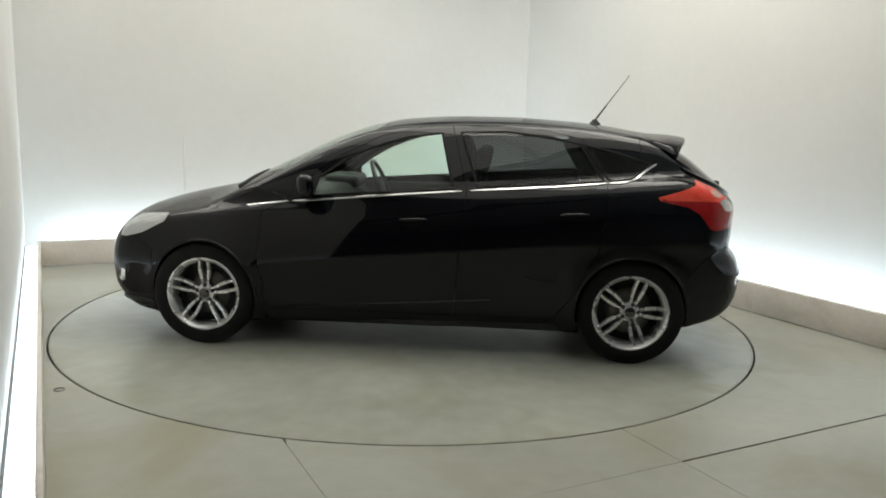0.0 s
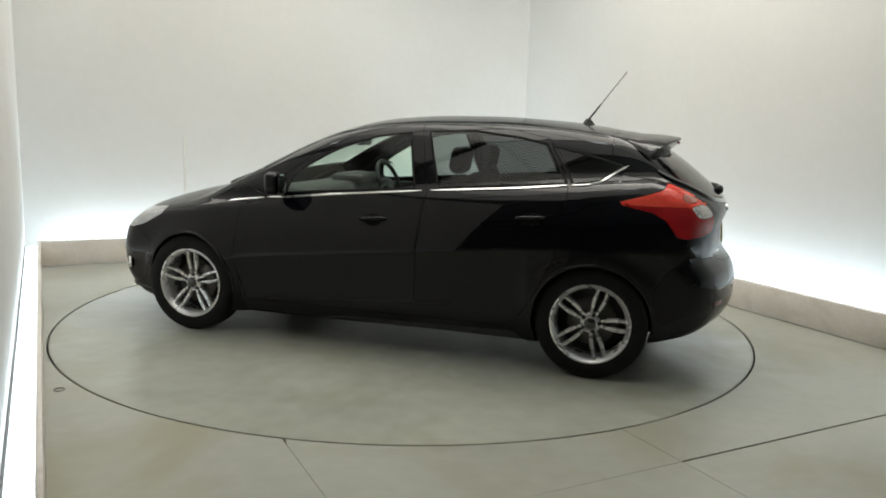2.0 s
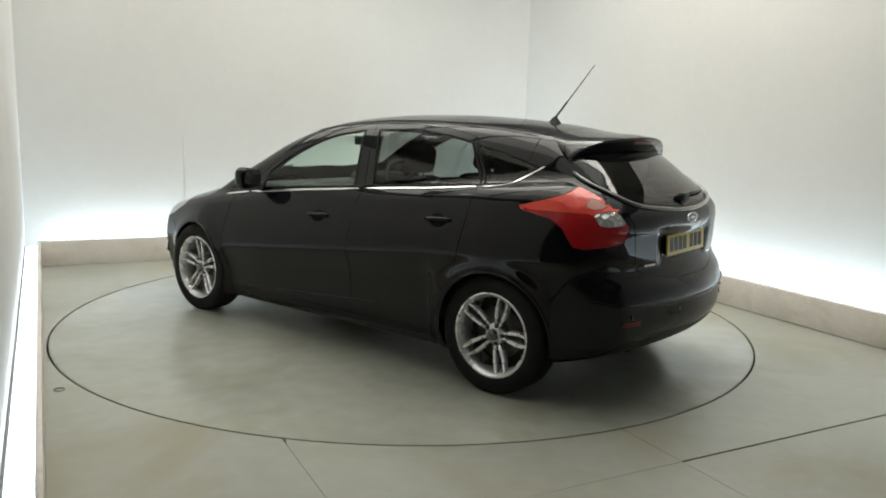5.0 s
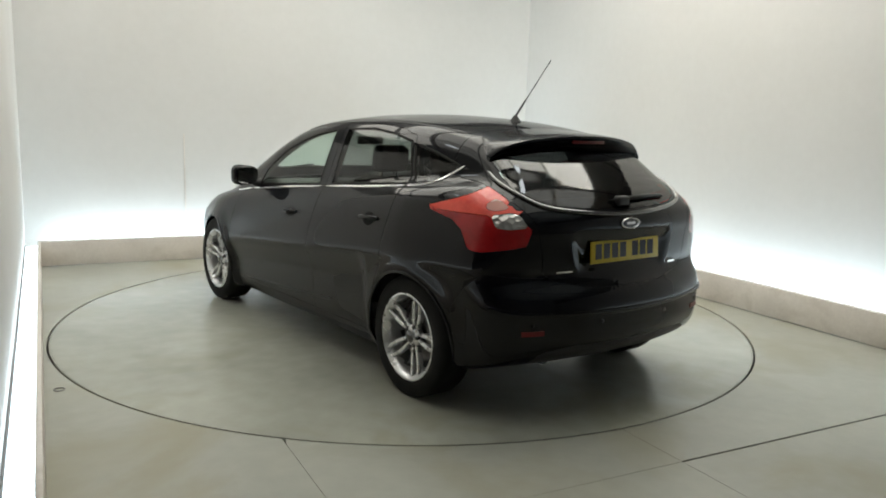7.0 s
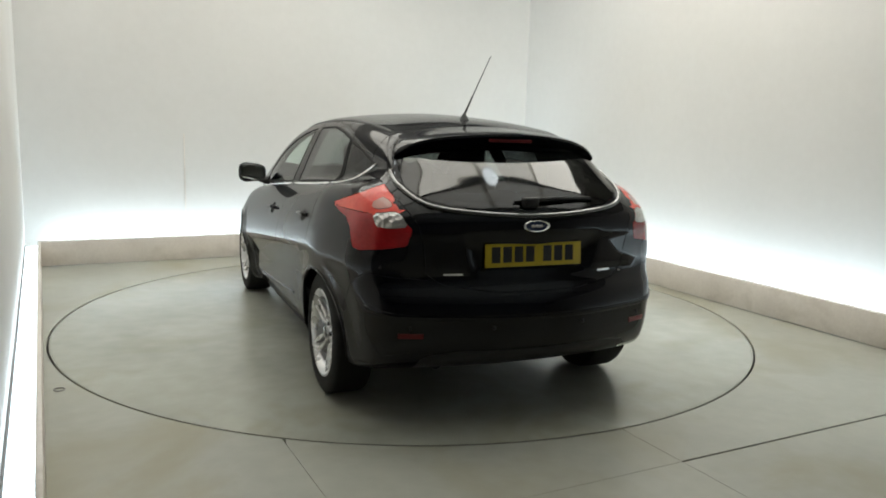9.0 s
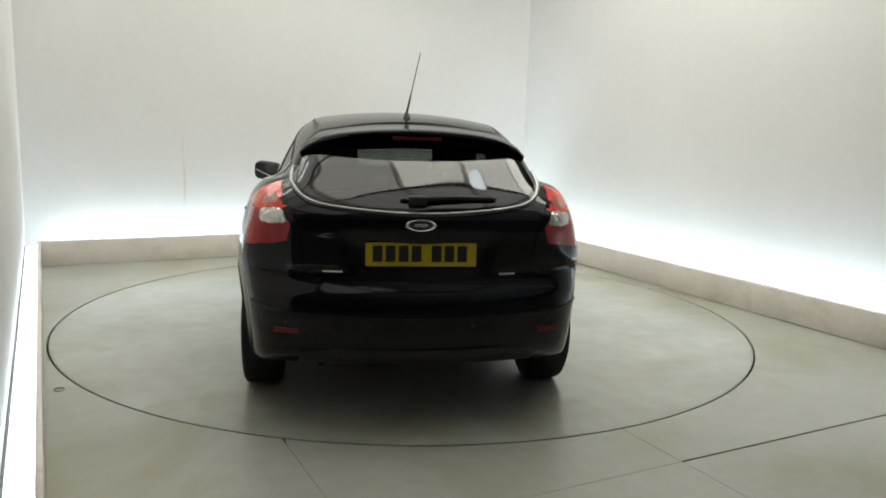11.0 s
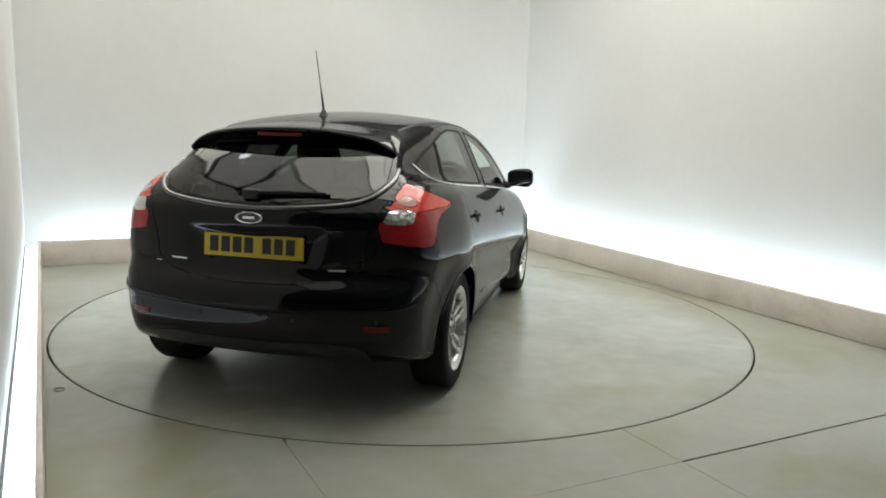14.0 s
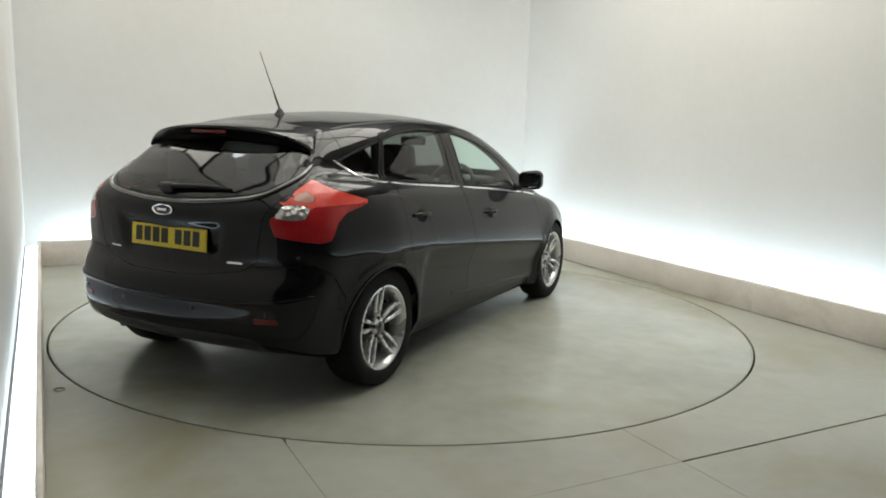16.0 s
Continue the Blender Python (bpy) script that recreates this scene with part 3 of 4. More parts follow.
CLEAR_LENS = [(-1.817, 0.744, 1.012), (-1.875, 0.66, 1.026), (-1.915, 0.64, 1.012), (-1.946, 0.615, 0.957), (-1.90, 0.703, 0.948), (-1.855, 0.738, 0.955)]
UPPER_LENS = [(-1.755, 0.735, 1.052), (-1.775, 0.67, 1.088), (-1.835, 0.655, 1.058), (-1.86, 0.66, 1.042), (-1.815, 0.735, 1.028)]


DOORS = {}


def build_car():
    car = tagged(new("car"), "shiny black five-door hatchback on the turntable", "car")
    s = Sheet(*body_sheet())
    for c in (AXLE_F, -AXLE):
        s.cut("void", lambda q: np.hypot(q[:, 0] - c, q[:, 2] - 0.325) - 0.339, lambda q: (q[:, 1] > 0.45) & (q[:, 2] > 0.0), ("",))
    s.cut("void", lambda q: q[:, 2] - 0.140, lambda q: np.ones(len(q), bool), ("",))
    lamp_line = azimuth(np.array(TAIL_LAMP))
    for nm, pts in (("clear_lens", CLEAR_LENS), ("upper_lens", UPPER_LENS)):
        ln = azimuth(np.array(pts))
        s.cut(nm, lambda q: poly_sdf(ln, azimuth(q)), lambda q: (q[:, 0] < -1.4) & (q[:, 1] > 0.3))
    s.cut("tail_lamp", lambda q: poly_sdf(lamp_line, azimuth(q)), lambda q: (q[:, 0] < -1.25) & (q[:, 1] > 0.2))
    s.cut("lamp_lower", lambda q: q[:, 2] - 1.010 + 0.05 * np.clip(-1.80 - q[:, 0], 0, 1), lambda q: (q[:, 0] < -1.38) & (q[:, 1] > 0.3), ("tail_lamp",))
    side_cut(s, "front_window", FRONT_WINDOW)
    side_cut(s, "rear_window", REAR_WINDOW)
    side_cut(s, "quarter", QUARTER)
    behind = lambda q: q[:, 0] < -1.4
    P = np.array(TAIL_GLASS)
    s.cut("tail_glass", lambda q: poly_sdf(P, q[:, 1:]), behind)
    P2 = np.array(TAILGATE)
    s.cut("tailgate", lambda q: poly_sdf(P2, q[:, 1:]), lambda q: q[:, 0] < -1.36)
    # windscreen between the pillars
    ws = np.array([(1.17, -0.1), (1.10, 0.40), (0.92, 0.66), (0.60, 0.60), (0.30, 0.535), (0.27, 0.4), (0.245, -0.1)])
    s.cut("windscreen", lambda q: poly_sdf(ws, q[:, :2]), lambda q: q[:, 2] > 0.93)
    side_cut(s, "front_door", FRONT_DOOR)
    side_cut(s, "rear_door", REAR_DOOR)
    hl = [(1.61, 0.815), (1.864, 0.785), (1.95, 0.73), (1.945, 0.655), (1.90, 0.65), (1.777, 0.683), (1.62, 0.765)]
    side_cut(s, "headlamp", hl, n=1, where=lambda q: (q[:, 1] > 0.42) & (q[:, 0] > 1.4))
    bn = np.array([(1.98, -0.1), (1.96, 0.3), (1.84, 0.60), (1.60, 0.70), (1.05, 0.735), (1.03, 0.4), (1.16, -0.1)])
    s.cut("bonnet", lambda q: poly_sdf(bn, q[:, :2]), lambda q: q[:, 2] > 0.72)
    fb = np.array([(2.5, 0.72), (2.05, 0.67), (1.80, 0.64), (1.69, 0.58), (1.69, 0.0), (2.5, 0.0)])
    s.cut("front_bumper", lambda q: poly_sdf(fb, q[:, [0, 2]]), lambda q: q[:, 0] > 1.3)
    rf = np.array([(0.235, -0.1), (0.25, 0.40), (0.24, 0.530), (-0.5, 0.525), (-1.0, 0.510), (-1.345, 0.480), (-1.36, 0.3), (-1.345, -0.1)])
    s.cut("roof", lambda q: poly_sdf(rf, q[:, :2]), lambda q: q[:, 2] > 1.25)
    fw = np.array([(1.02, 1.0), (0.80, 0.935), (0.97, 0.86), (0.98, 0.55), (0.93, 0.0), (1.69, 0.0), (1.69, 0.58), (1.80, 0.64), (2.05, 0.67), (2.05, 1.0)])
    s.cut("front_wing", lambda q: poly_sdf(fw, q[:, [0, 2]]), lambda q: (q[:, 1] > 0.42) & (q[:, 0] > 0.7))
    rb = np.array([(-2.5, 0.69), (-2.02, 0.70), (-1.85, 0.74), (-1.74, 0.66), (-1.66, 0.55), (-1.66, 0.0), (-2.5, 0.0)])
    df = np.array([(-0.1, 0.10), (0.60, 0.10), (0.56, 0.36), (0.40, 0.385), (-0.1, 0.385)])
    s.cut("rear_diffuser", lambda q: poly_sdf(df, q[:, 1:]), lambda q: q[:, 0] < -1.7)
    s.cut("rear_bumper", lambda q: poly_sdf(rb, q[:, [0, 2]]), lambda q: q[:, 0] < -1.3)

    def panel(region, name, material, label="", both=False, lip=0.012, gap=0.002):
        v, f = s.panel(region, gap, lip)
        if not len(f):
            return []
        if both:
            return [part(name, welded(name, v, f), material, car, label), part(name, welded(name, *flip(v, f)), material, car, label)]
        v[np.abs(v[:, 1]) < 0.0025, 1] = 0.0
        return [part(name, welded(name, *mirror_join(v, f)), material, car, label)]

    panel("", "body_shell", PAINT, "black painted body shell")
    panel("roof", "roof", PAINT, "black roof panel")
    panel("front_wing", "front_wing", PAINT, "black front wing", True)
    front = panel("front_door", "front_door", PAINT, "black front door", True)
    rear = panel("rear_door", "rear_door", PAINT, "black rear door", True)
    DOORS["front"], DOORS["rear"] = front, rear
    panel("bonnet", "bonnet", PAINT, "black bonnet")
    panel("front_bumper", "front_bumper", PAINT, "black front bumper")
    panel("rear_bumper", "rear_bumper", PAINT, "black rear bumper")
    gate = panel("tailgate", "tailgate", PAINT, "black tailgate")
    for doors, panes in ((front, panel("front_window", "front_window", SIDEGLASS, "green tinted glass", True, 0.0)), (rear, panel("rear_window", "rear_window", REARGLASS, "dark tinted glass", True, 0.0))):
        for door, pane in zip(doors, panes):
            pane.parent = door
    panel("quarter", "quarter_window", REARGLASS, "dark tinted glass", True, 0.0)
    panel("windscreen", "windscreen", SCREEN, "clear windscreen", False, 0.0)
    panel("tail_glass", "rear_screen", TAILGLASS, "dark rear screen", False, 0.0)[0].parent = gate[0]
    lamps = panel("tail_lamp", "tail_lamp", REDLENS, "glossy red tail lamp", True, 0.03)
    for region, name, material, label in (("lamp_lower", "lower_lens", SHADEDRED, "lower red lens with its shade put into the colour"), ("clear_lens", "reversing_lens", CLEARLENS, "clear silvery reversing lens"), ("upper_lens", "indicator_lens", PINKLENS, "pale pink indicator lens")):
        for lamp, lens in zip(lamps, panel(region, name, material, label, True, 0.0, 0.001)):
            lens.parent = lamp
    panel("rear_diffuser", "rear_diffuser", PLASTIC, "matt black lower bumper panel")
    panel("headlamp", "headlamp", HEADLENS, "clear headlamp", True, 0.02)
    return car


def build_wheel(car, x, side, turn):
    """The wheel's outer face looks along +y, and is turned round for the other side."""
    m = pose(x, 0.775 * side, 0.322, 0, 0, 0 if side > 0 else 180)
    wheel = new("wheel")
    wheel.parent, wheel.matrix_basis = car, m
    R, rim = 0.322, 0.228
    tyre = [(rim - 0.012, -0.10), (0.25, -0.106), (0.29, -0.107), (0.312, -0.098), (R, -0.075), (R, 0.07), (0.316, 0.085), (0.30, 0.094), (0.27, 0.098), (0.245, 0.097), (rim + 0.004, 0.092), (rim - 0.012, 0.08)]
    part("tyre", mesh_of("tyre", *lathe(tyre, 64), True, 40), RUBBER, wheel)
    lip = [(rim - 0.016, -0.10), (rim - 0.03, 0.05), (rim - 0.020, 0.078), (rim - 0.004, 0.094), (rim + 0.006, 0.092), (rim + 0.007, 0.084), (rim, 0.078)]
    part("rim", mesh_of("rim", *lathe(lip, 64), True, 50), ALLOY, wheel, "silver alloy rim")
    barrel = [(0.0, -0.045), (0.10, -0.045), (0.20, -0.05), (rim - 0.022, -0.06)]
    part("wheel_well_disc", mesh_of("wheel_well_disc", *lathe(barrel, 40)), PLASTIC, wheel)
    disc = [(0.05, 0.004), (0.142, 0.004), (0.142, -0.012)]
    part("brake_disc", mesh_of("brake_disc", *lathe(disc, 40)), DISCMETAL, wheel)
    spoke_me = spoke_mesh()
    for k in range(5):
        for sgn in (1, -1):
            part("spoke", spoke_me[sgn], ALLOY, wheel, "", pose(0, 0, 0, 0, turn + 72 * k, 0))
    hub = [(0.0, 0.074), (0.028, 0.073), (0.032, 0.070), (0.034, 0.060), (0.048, 0.058), (0.058, 0.050), (0.060, 0.02)]
    part("hub", mesh_of("hub", *lathe(hub, 32), True, 40), ALLOY, wheel)
    cap = [(0.0, 0.0775), (0.028, 0.0765), (0.0335, 0.0715)]
    part("hub_cap", mesh_of("hub_cap", *lathe(cap, 24)), GLOSSBLACK, wheel, "dark hub cap")
    nut = lathe([(0.0, 0.062), (0.0115, 0.062), (0.0130, 0.055), (0.0130, 0.045)], 8)
    nut_me = mesh_of("wheel_nut", *nut)
    for k in range(5):
        a = radians(-turn + 72 * k)
        part("wheel_nut", nut_me, DARKMETAL, wheel, "", pose(0.05 * math.cos(a), 0, 0.05 * math.sin(a)))
    return wheel


def spoke_mesh():
    """One arm of a twin spoke, running out along +x; two make a pair."""
    out = {}
    for sgn in (1, -1):
        rows = []
        for i, t in enumerate(np.linspace(0, 1, 7)):
            r = 0.045 + t * 0.172
            c = sgn * (0.0105 + 0.0185 * math.sin(math.pi * 0.72 * t))
            h = 0.0092 + 0.0024 * math.sin(t * math.pi) + 0.010 * max(0.0, t - 0.85)
            y = 0.052 + 0.030 * t ** 1.3
            d = 0.028
            rows.append([(r, y - d, c - h), (r, y - 0.006, c - h), (r, y, c - h * 0.6), (r, y + 0.001, c + h * 0.6), (r, y - 0.006, c + h), (r, y - d, c + h)])
        v = [p for row in rows for p in row]
        f = [(i * 6 + j, (i + 1) * 6 + j, (i + 1) * 6 + (j + 1) % 6, i * 6 + (j + 1) % 6) for i in range(6) for j in range(6)]
        f += [tuple(range(6)), tuple(range(36, 42))[::-1]]
        out[sgn] = mesh_of("spoke", v, f, True, 30)
    return out


# ================= trim and fittings of the car =================
def meet(org, way, far=1.3):
    """Where rays that start outside first meet the body."""
    org, way = np.array(org, float), np.array(way, float)
    t = np.zeros(len(org))
    done = np.zeros(len(org), bool)
    for s in np.arange(0, far, 0.006):
        inside = body_field(org + way * s) < 0
        t = np.where(~done & ~inside, s, t)
        done |= inside
    lo, hi = t, t + 0.006
    for _ in range(14):
        mid = (lo + hi) / 2
        ins = body_field(org + way * mid[:, None]) < 0
        hi, lo = np.where(ins, mid, hi), np.where(ins, lo, mid)
    return org + way * lo[:, None]


def on_side(xz):
    xz = np.array(xz, float)
    o = np.stack([xz[:, 0], np.full(len(xz), 1.15), xz[:, 1]], 1)
    return meet(o, np.tile([0.0, -1.0, 0.0], (len(xz), 1)))


def on_rear(yz):
    yz = np.array(yz, float)
    o = np.stack([np.full(len(yz), -2.4), yz[:, 0], yz[:, 1]], 1)
    return meet(o, np.tile([1.0, 0.0, 0.0], (len(yz), 1)))


def on_top(xy):
    xy = np.array(xy, float)
    o = np.stack([xy[:, 0], xy[:, 1], np.full(len(xy), 1.7)], 1)
    return meet(o, np.tile([0.0, 0.0, -1.0], (len(xy), 1)))


def normals(p):
    g = np.stack([body_field(p + d) - body_field(p - d) for d in np.eye(3) * 0.002], 1)
    return g / (np.linalg.norm(g, axis=1)[:, None] + 1e-9)


def band(p, width, proud, up=(0, 0, 1), sink=0.004):
    """A slim moulding with a rounded face that follows the points p on the body."""
    n = normals(p)
    t = np.gradient(p, axis=0)
    t /= np.linalg.norm(t, axis=1)[:, None]
    w = np.cross(n, t)
    w *= np.sign((w @ np.array(up)).mean() or 1)
    prof = [(-0.5, -sink), (-0.5, proud * 0.5), (-0.32, proud), (0.32, proud), (0.5, proud * 0.5), (0.5, -sink)]
    taper = np.minimum(1, np.minimum(np.arange(len(p)), np.arange(len(p))[::-1]) / 2.0 + 0.25)
    v = np.concatenate([[q + w_ * a * width * k + n_ * b for a, b in prof] for q, n_, w_, k in zip(p, n, w, taper)])
    m = len(prof)
    f = [(i * m + j, i * m + j + 1, (i + 1) * m + j + 1, (i + 1) * m + j) for i in range(len(p) - 1) for j in range(m - 1)]
    f += [tuple(range(m)), tuple(range(len(v) - m, len(v)))[::-1]]
    return v, f


def pair(name, v, f, material, car, label=""):
    a = part(name, mesh_of(name, v, f, True, 40), material, car, label)
    b = part(name, mesh_of(name, *flip(v, f), True, 40), material, car, label)
    return a, b


def patch(pts_fn, a, b, nu=8, nv=4, lift=0.004, sink=0.003):
    """A thin plate with a rim that lies on the body between two corners of a projection."""
    g = np.array([(a[0] + (b[0] - a[0]) * i / nu, a[1] + (b[1] - a[1]) * j / nv) for j in range(nv + 1) for i in range(nu + 1)])
    p = pts_fn(g)
    n = normals(p)
    k = nu + 1
    top, low = p + n * lift, p - n * sink
    v = np.vstack([top, low])
    f = [(j * k + i, j * k + i + 1, (j + 1) * k + i + 1, (j + 1) * k + i) for j in range(nv) for i in range(nu)]
    rim = [i for i in range(k)] + [j * k + nu for j in range(1, nv + 1)] + [nv * k + i for i in range(nu - 1, -1, -1)] + [j * k for j in range(nv - 1, 0, -1)]
    f += [(rim[i], rim[i - 1], rim[i - 1] + len(p), rim[i] + len(p)) for i in range(len(rim))]
    return v, f


def build_trim(car):
    # bright waistline strip: fender to door, front door, rear door, then kicking up behind the quarter window
    line = smooth_line([(1.08, 0.885), (0.86, 0.916), (0.648, 0.938), (0.2, 0.983), (-0.22, 1.019), (-0.6, 1.049), (-0.86, 1.069), (-1.167, 1.099), (-1.25, 1.107), (-1.325, 1.127), (-1.39, 1.172), (-1.462, 1.218)], 8)
    for lo, hi in ((0.805, 1.2), (-0.285, 0.80), (-1.148, -0.29), (-1.6, -1.153)):
        q = line[(line[:, 0] >= lo) & (line[:, 0] <= hi)]
        pair("chrome_strip", *band(on_side(q), 0.0145, 0.006), CHROME, car, "bright chrome waistline strip")
    # black seals round the side glass
    for outline in (FRONT_WINDOW, REAR_WINDOW, QUARTER):
        q = np.array(outline + outline[:1])
        q = np.concatenate([[a + (b - a) * t for t in np.linspace(0, 1, 9)[:-1]] for a, b in zip(q[:-1], q[1:])] + [q[-1:]])
        pair("window_seal", *band(on_side(q), 0.014, 0.003), RUBBER, car, "black rubber window seal")
    # bead below the rear screen
    q = smooth_line([(0.60, 1.20), (0.607, 1.135), (0.55, 1.07), (0.44, 1.036), (0.2, 1.014), (0.0, 1.008), (-0.2, 1.014), (-0.44, 1.036), (-0.55, 1.07), (-0.607, 1.135), (-0.60, 1.20)], 8)
    part("screen_bead", mesh_of("screen_bead", *band(on_rear(q), 0.022, 0.012), True, 60), GLOSSBLACK, car, "glossy black lip round the rear screen")
    # roof ditch mouldings
    q = smooth_line([(0.35, 0.555), (0.0, 0.545), (-0.5, 0.53), (-1.0, 0.515), (-1.33, 0.50)], 8)
    pair("roof_moulding", *band(on_top(q), 0.018, 0.003, (0, 1, 0)), PLASTIC, car, "thin black roof moulding")
    # faint sill crease line
    q = smooth_line([(0.80, 0.265), (0.50, 0.285), (0.1, 0.31), (-0.35, 0.345), (-0.48, 0.355)], 8)
    pair("sill_moulding", *band(on_side(q), 0.022, 0.007), PAINT, car)
    # raised line across the rear bumper
    q = smooth_line([(0.80, 0.585), (0.70, 0.560), (0.5, 0.548), (0.0, 0.540), (-0.5, 0.548), (-0.70, 0.560), (-0.80, 0.585)], 8)
    part("bumper_crease", mesh_of("bumper_crease", *band(on_rear(q), 0.022, 0.006), True, 40), PAINT, car)
    # wheel arch lips
    for c in (AXLE_F, -AXLE):
        a = np.radians(np.linspace(-8, 188, 40))
        q = np.stack([c + 0.344 * np.cos(a), 0.325 + 0.344 * np.sin(a)], 1)
        pair("arch_lip", *band(on_side(q), 0.016, 0.006), PAINT, car)
        liner = []
        for i in range(33):
            b = radians(-12 + 204 * i / 32)
            liner += [(c + 0.350 * math.cos(b), y, 0.325 + 0.350 * math.sin(b)) for y in (0.42, 0.80)]
        f = [(2 * i, 2 * i + 1, 2 * i + 3, 2 * i + 2) for i in range(32)]
        pair("arch_liner", np.array(liner), f, PLASTIC, car)


def build_pillars(car):
    """Dark inner posts behind the gaps of the door frames."""
    for name, line, width in (("door_post", [(-0.29, 0.98), (-0.30, 1.03), (-0.245, 1.22), (-0.195, 1.40)], 0.085), ("door_post", [(-1.15, 1.06), (-1.15, 1.11), (-1.08, 1.22), (-1.0, 1.35)], 0.06),
                              ("roof_rail", [(0.80, 1.0), (0.74, 1.04), (0.52, 1.205), (0.25, 1.345), (0.0, 1.405), (-0.24, 1.42), (-0.5, 1.42), (-0.8, 1.40), (-1.0, 1.36)], 0.05)):
        pair(name, *band(on_side(smooth_line(line, 8)), width, -0.016, sink=0.045), TRIM, car)


def build_spoiler(car):
    ss = np.linspace(-1, 1, 41)
    xf, xm = -1.345 - 0.035 * ss ** 2, -1.50 + 0.0 * ss
    tf = on_top(np.stack([xf, 0.475 * ss], 1))[:, 2]
    th = on_top(np.stack([(xf + xm) / 2, 0.495 * ss], 1))[:, 2]
    tm = on_top(np.stack([xm, 0.515 * ss], 1))[:, 2]
    sec = []
    for n, q in enumerate(ss):
        k = q * q
        y = 0.575 * q
        xt = -1.735 + 0.42 * y * y
        zt = 1.385 - 0.058 * k - 0.052 * k ** 4
        deep = 0.075 * (1 - 0.5 * k ** 2)
        yb = y * 0.985
        sec.append([(xf[n], 0.475 * q, tf[n] - 0.004), ((xf[n] + xm[n]) / 2, 0.495 * q, th[n] + 0.004), (xm[n], 0.52 * q, tm[n] + 0.014 - 0.004 * k),
                    ((xm[n] + xt) / 2, 0.55 * q, (tm[n] + 0.014 + zt) / 2 + 0.006), (xt + 0.03, y, zt + 0.006), (xt + 0.004, y, zt), (xt, y, zt - 0.012), (xt + 0.014, yb, zt - 0.032), (xt + 0.055, yb, zt - deep), (max(-1.58, xt + 0.07), yb, zt - deep - 0.012)])
    ys = ss
    m = len(sec[0])
    v = [p for q in sec for p in q]
    f = [(i * m + j, (i + 1) * m + j, (i + 1) * m + j + 1, i * m + j + 1) for i in range(len(ys) - 1) for j in range(m - 1)]
    f += [tuple(range(m)), tuple(range(len(v) - m, len(v)))[::-1]]
    spoiler = part("roof_spoiler", mesh_of("roof_spoiler", v, f, True, 50), PAINT, car, "black roof-edge spoiler")
    part("brake_light", box_bm(0.012, 0.24, 0.016, 0.004, 2, pose(-1.722, 0, 1.352, 0, 20, 0)), DARKRED, spoiler, "dark red high brake light")


def build_plate(car):
    m = pose(-2.014, 0, 0.822) @ pose(0, 0, 0, 0, 4.0, 0)
    plate = part("number_plate", box_bm(0.008, 0.52, 0.111, 0.003, 2), YELLOW, car, "yellow number plate with dark bars", m)
    glyph = mesh_of("plate_bar", *box_mesh(0.0016, 0.046, 0.076), False)
    x = 0.205
    for k in range(7):
        part("plate_bar", glyph, INK, plate, "", pose(-0.0048, x, 0.004))
        x -= 0.0605 if k != 3 else 0.094
    # oval badge
    o = on_rear([(0.008, 0.962)])[0]
    n = normals(o[None])[0]
    tilt = math.degrees(math.asin(n[2]))
    bm_ = pose(*(o + n * 0.002)) @ pose(0, 0, 0, 0, tilt, 0)
    ring = []
    N = 40
    prof = [(0.80, 0.0), (0.84, 0.006), (0.92, 0.008), (1.0, 0.005), (1.0, -0.004)]
    for i in range(N):
        a = 2 * math.pi * i / N
        ring += [(-h, 0.071 * r * math.cos(a), 0.0285 * r * math.sin(a) if r > 0.9 else 0.0285 * (r - 0.04) * math.sin(a)) for r, h in prof]
    k = len(prof)
    f = [(i * k + j, i * k + j + 1, ((i + 1) % N) * k + j + 1, ((i + 1) % N) * k + j) for i in range(N) for j in range(k - 1)]
    badge = part("badge", mesh_of("badge", ring, f, True, 50), CHROME, car, "chrome oval badge", bm_)
    disc = [(-0.003, 0.060 * math.cos(2 * math.pi * i / N), 0.0235 * math.sin(2 * math.pi * i / N)) for i in range(N)] + [(-0.005, 0, 0)]
    part("badge_face", mesh_of("badge_face", disc, [(i, (i + 1) % N, N) for i in range(N)]), BLUEOVAL, badge)
    part("badge_mark", box_bm(0.003, 0.062, 0.012, 0.001, 1, pose(-0.006, 0, 0)), CHROME, badge)
    # small bright letterings as plain bars
    v, f2 = patch(on_rear, (0.455, 0.734), (0.365, 0.742), 8, 2, 0.002)
    part("model_mark", mesh_of("model_mark", v, f2, True, 40), CHROME, car, "small chrome lettering bar")
    v, f2 = patch(on_rear, (-0.375, 0.722), (-0.455, 0.733), 8, 2, 0.003)
    part("engine_mark", mesh_of("engine_mark", v, f2, True, 40), CHROME, car, "small chrome lettering bar")
    # red reflectors low in the bumper
    v, f2 = patch(on_rear, (0.565, 0.452), (0.675, 0.476), 8, 2, 0.004)
    pair("reflector", v, f2, DARKRED, car, "red bumper reflector")
    # parking sensors and exhaust
    sensor = mesh_of("parking_sensor", *lathe([(0.0, 0.003), (0.010, 0.002), (0.011, -0.002)], 16))
    for y in (-0.62, -0.24, 0.24, 0.62):
        q = on_rear([(y, 0.50)])[0]
        part("parking_sensor", sensor, PLASTIC, car, "", pose(*q, 0, 0, 90 + (25 if y > 0.5 else -25 if y < -0.5 else 0)))
    ex = lathe([(0.022, -0.12), (0.022, 0.0), (0.026, 0.004), (0.028, 0.0), (0.028, -0.12)], 20)
    part("exhaust_pipe", mesh_of("exhaust_pipe", *ex), DARKMETAL, car, "dark steel exhaust pipe", pose(-1.93, 0.46, 0.295, 0, 0, 90))


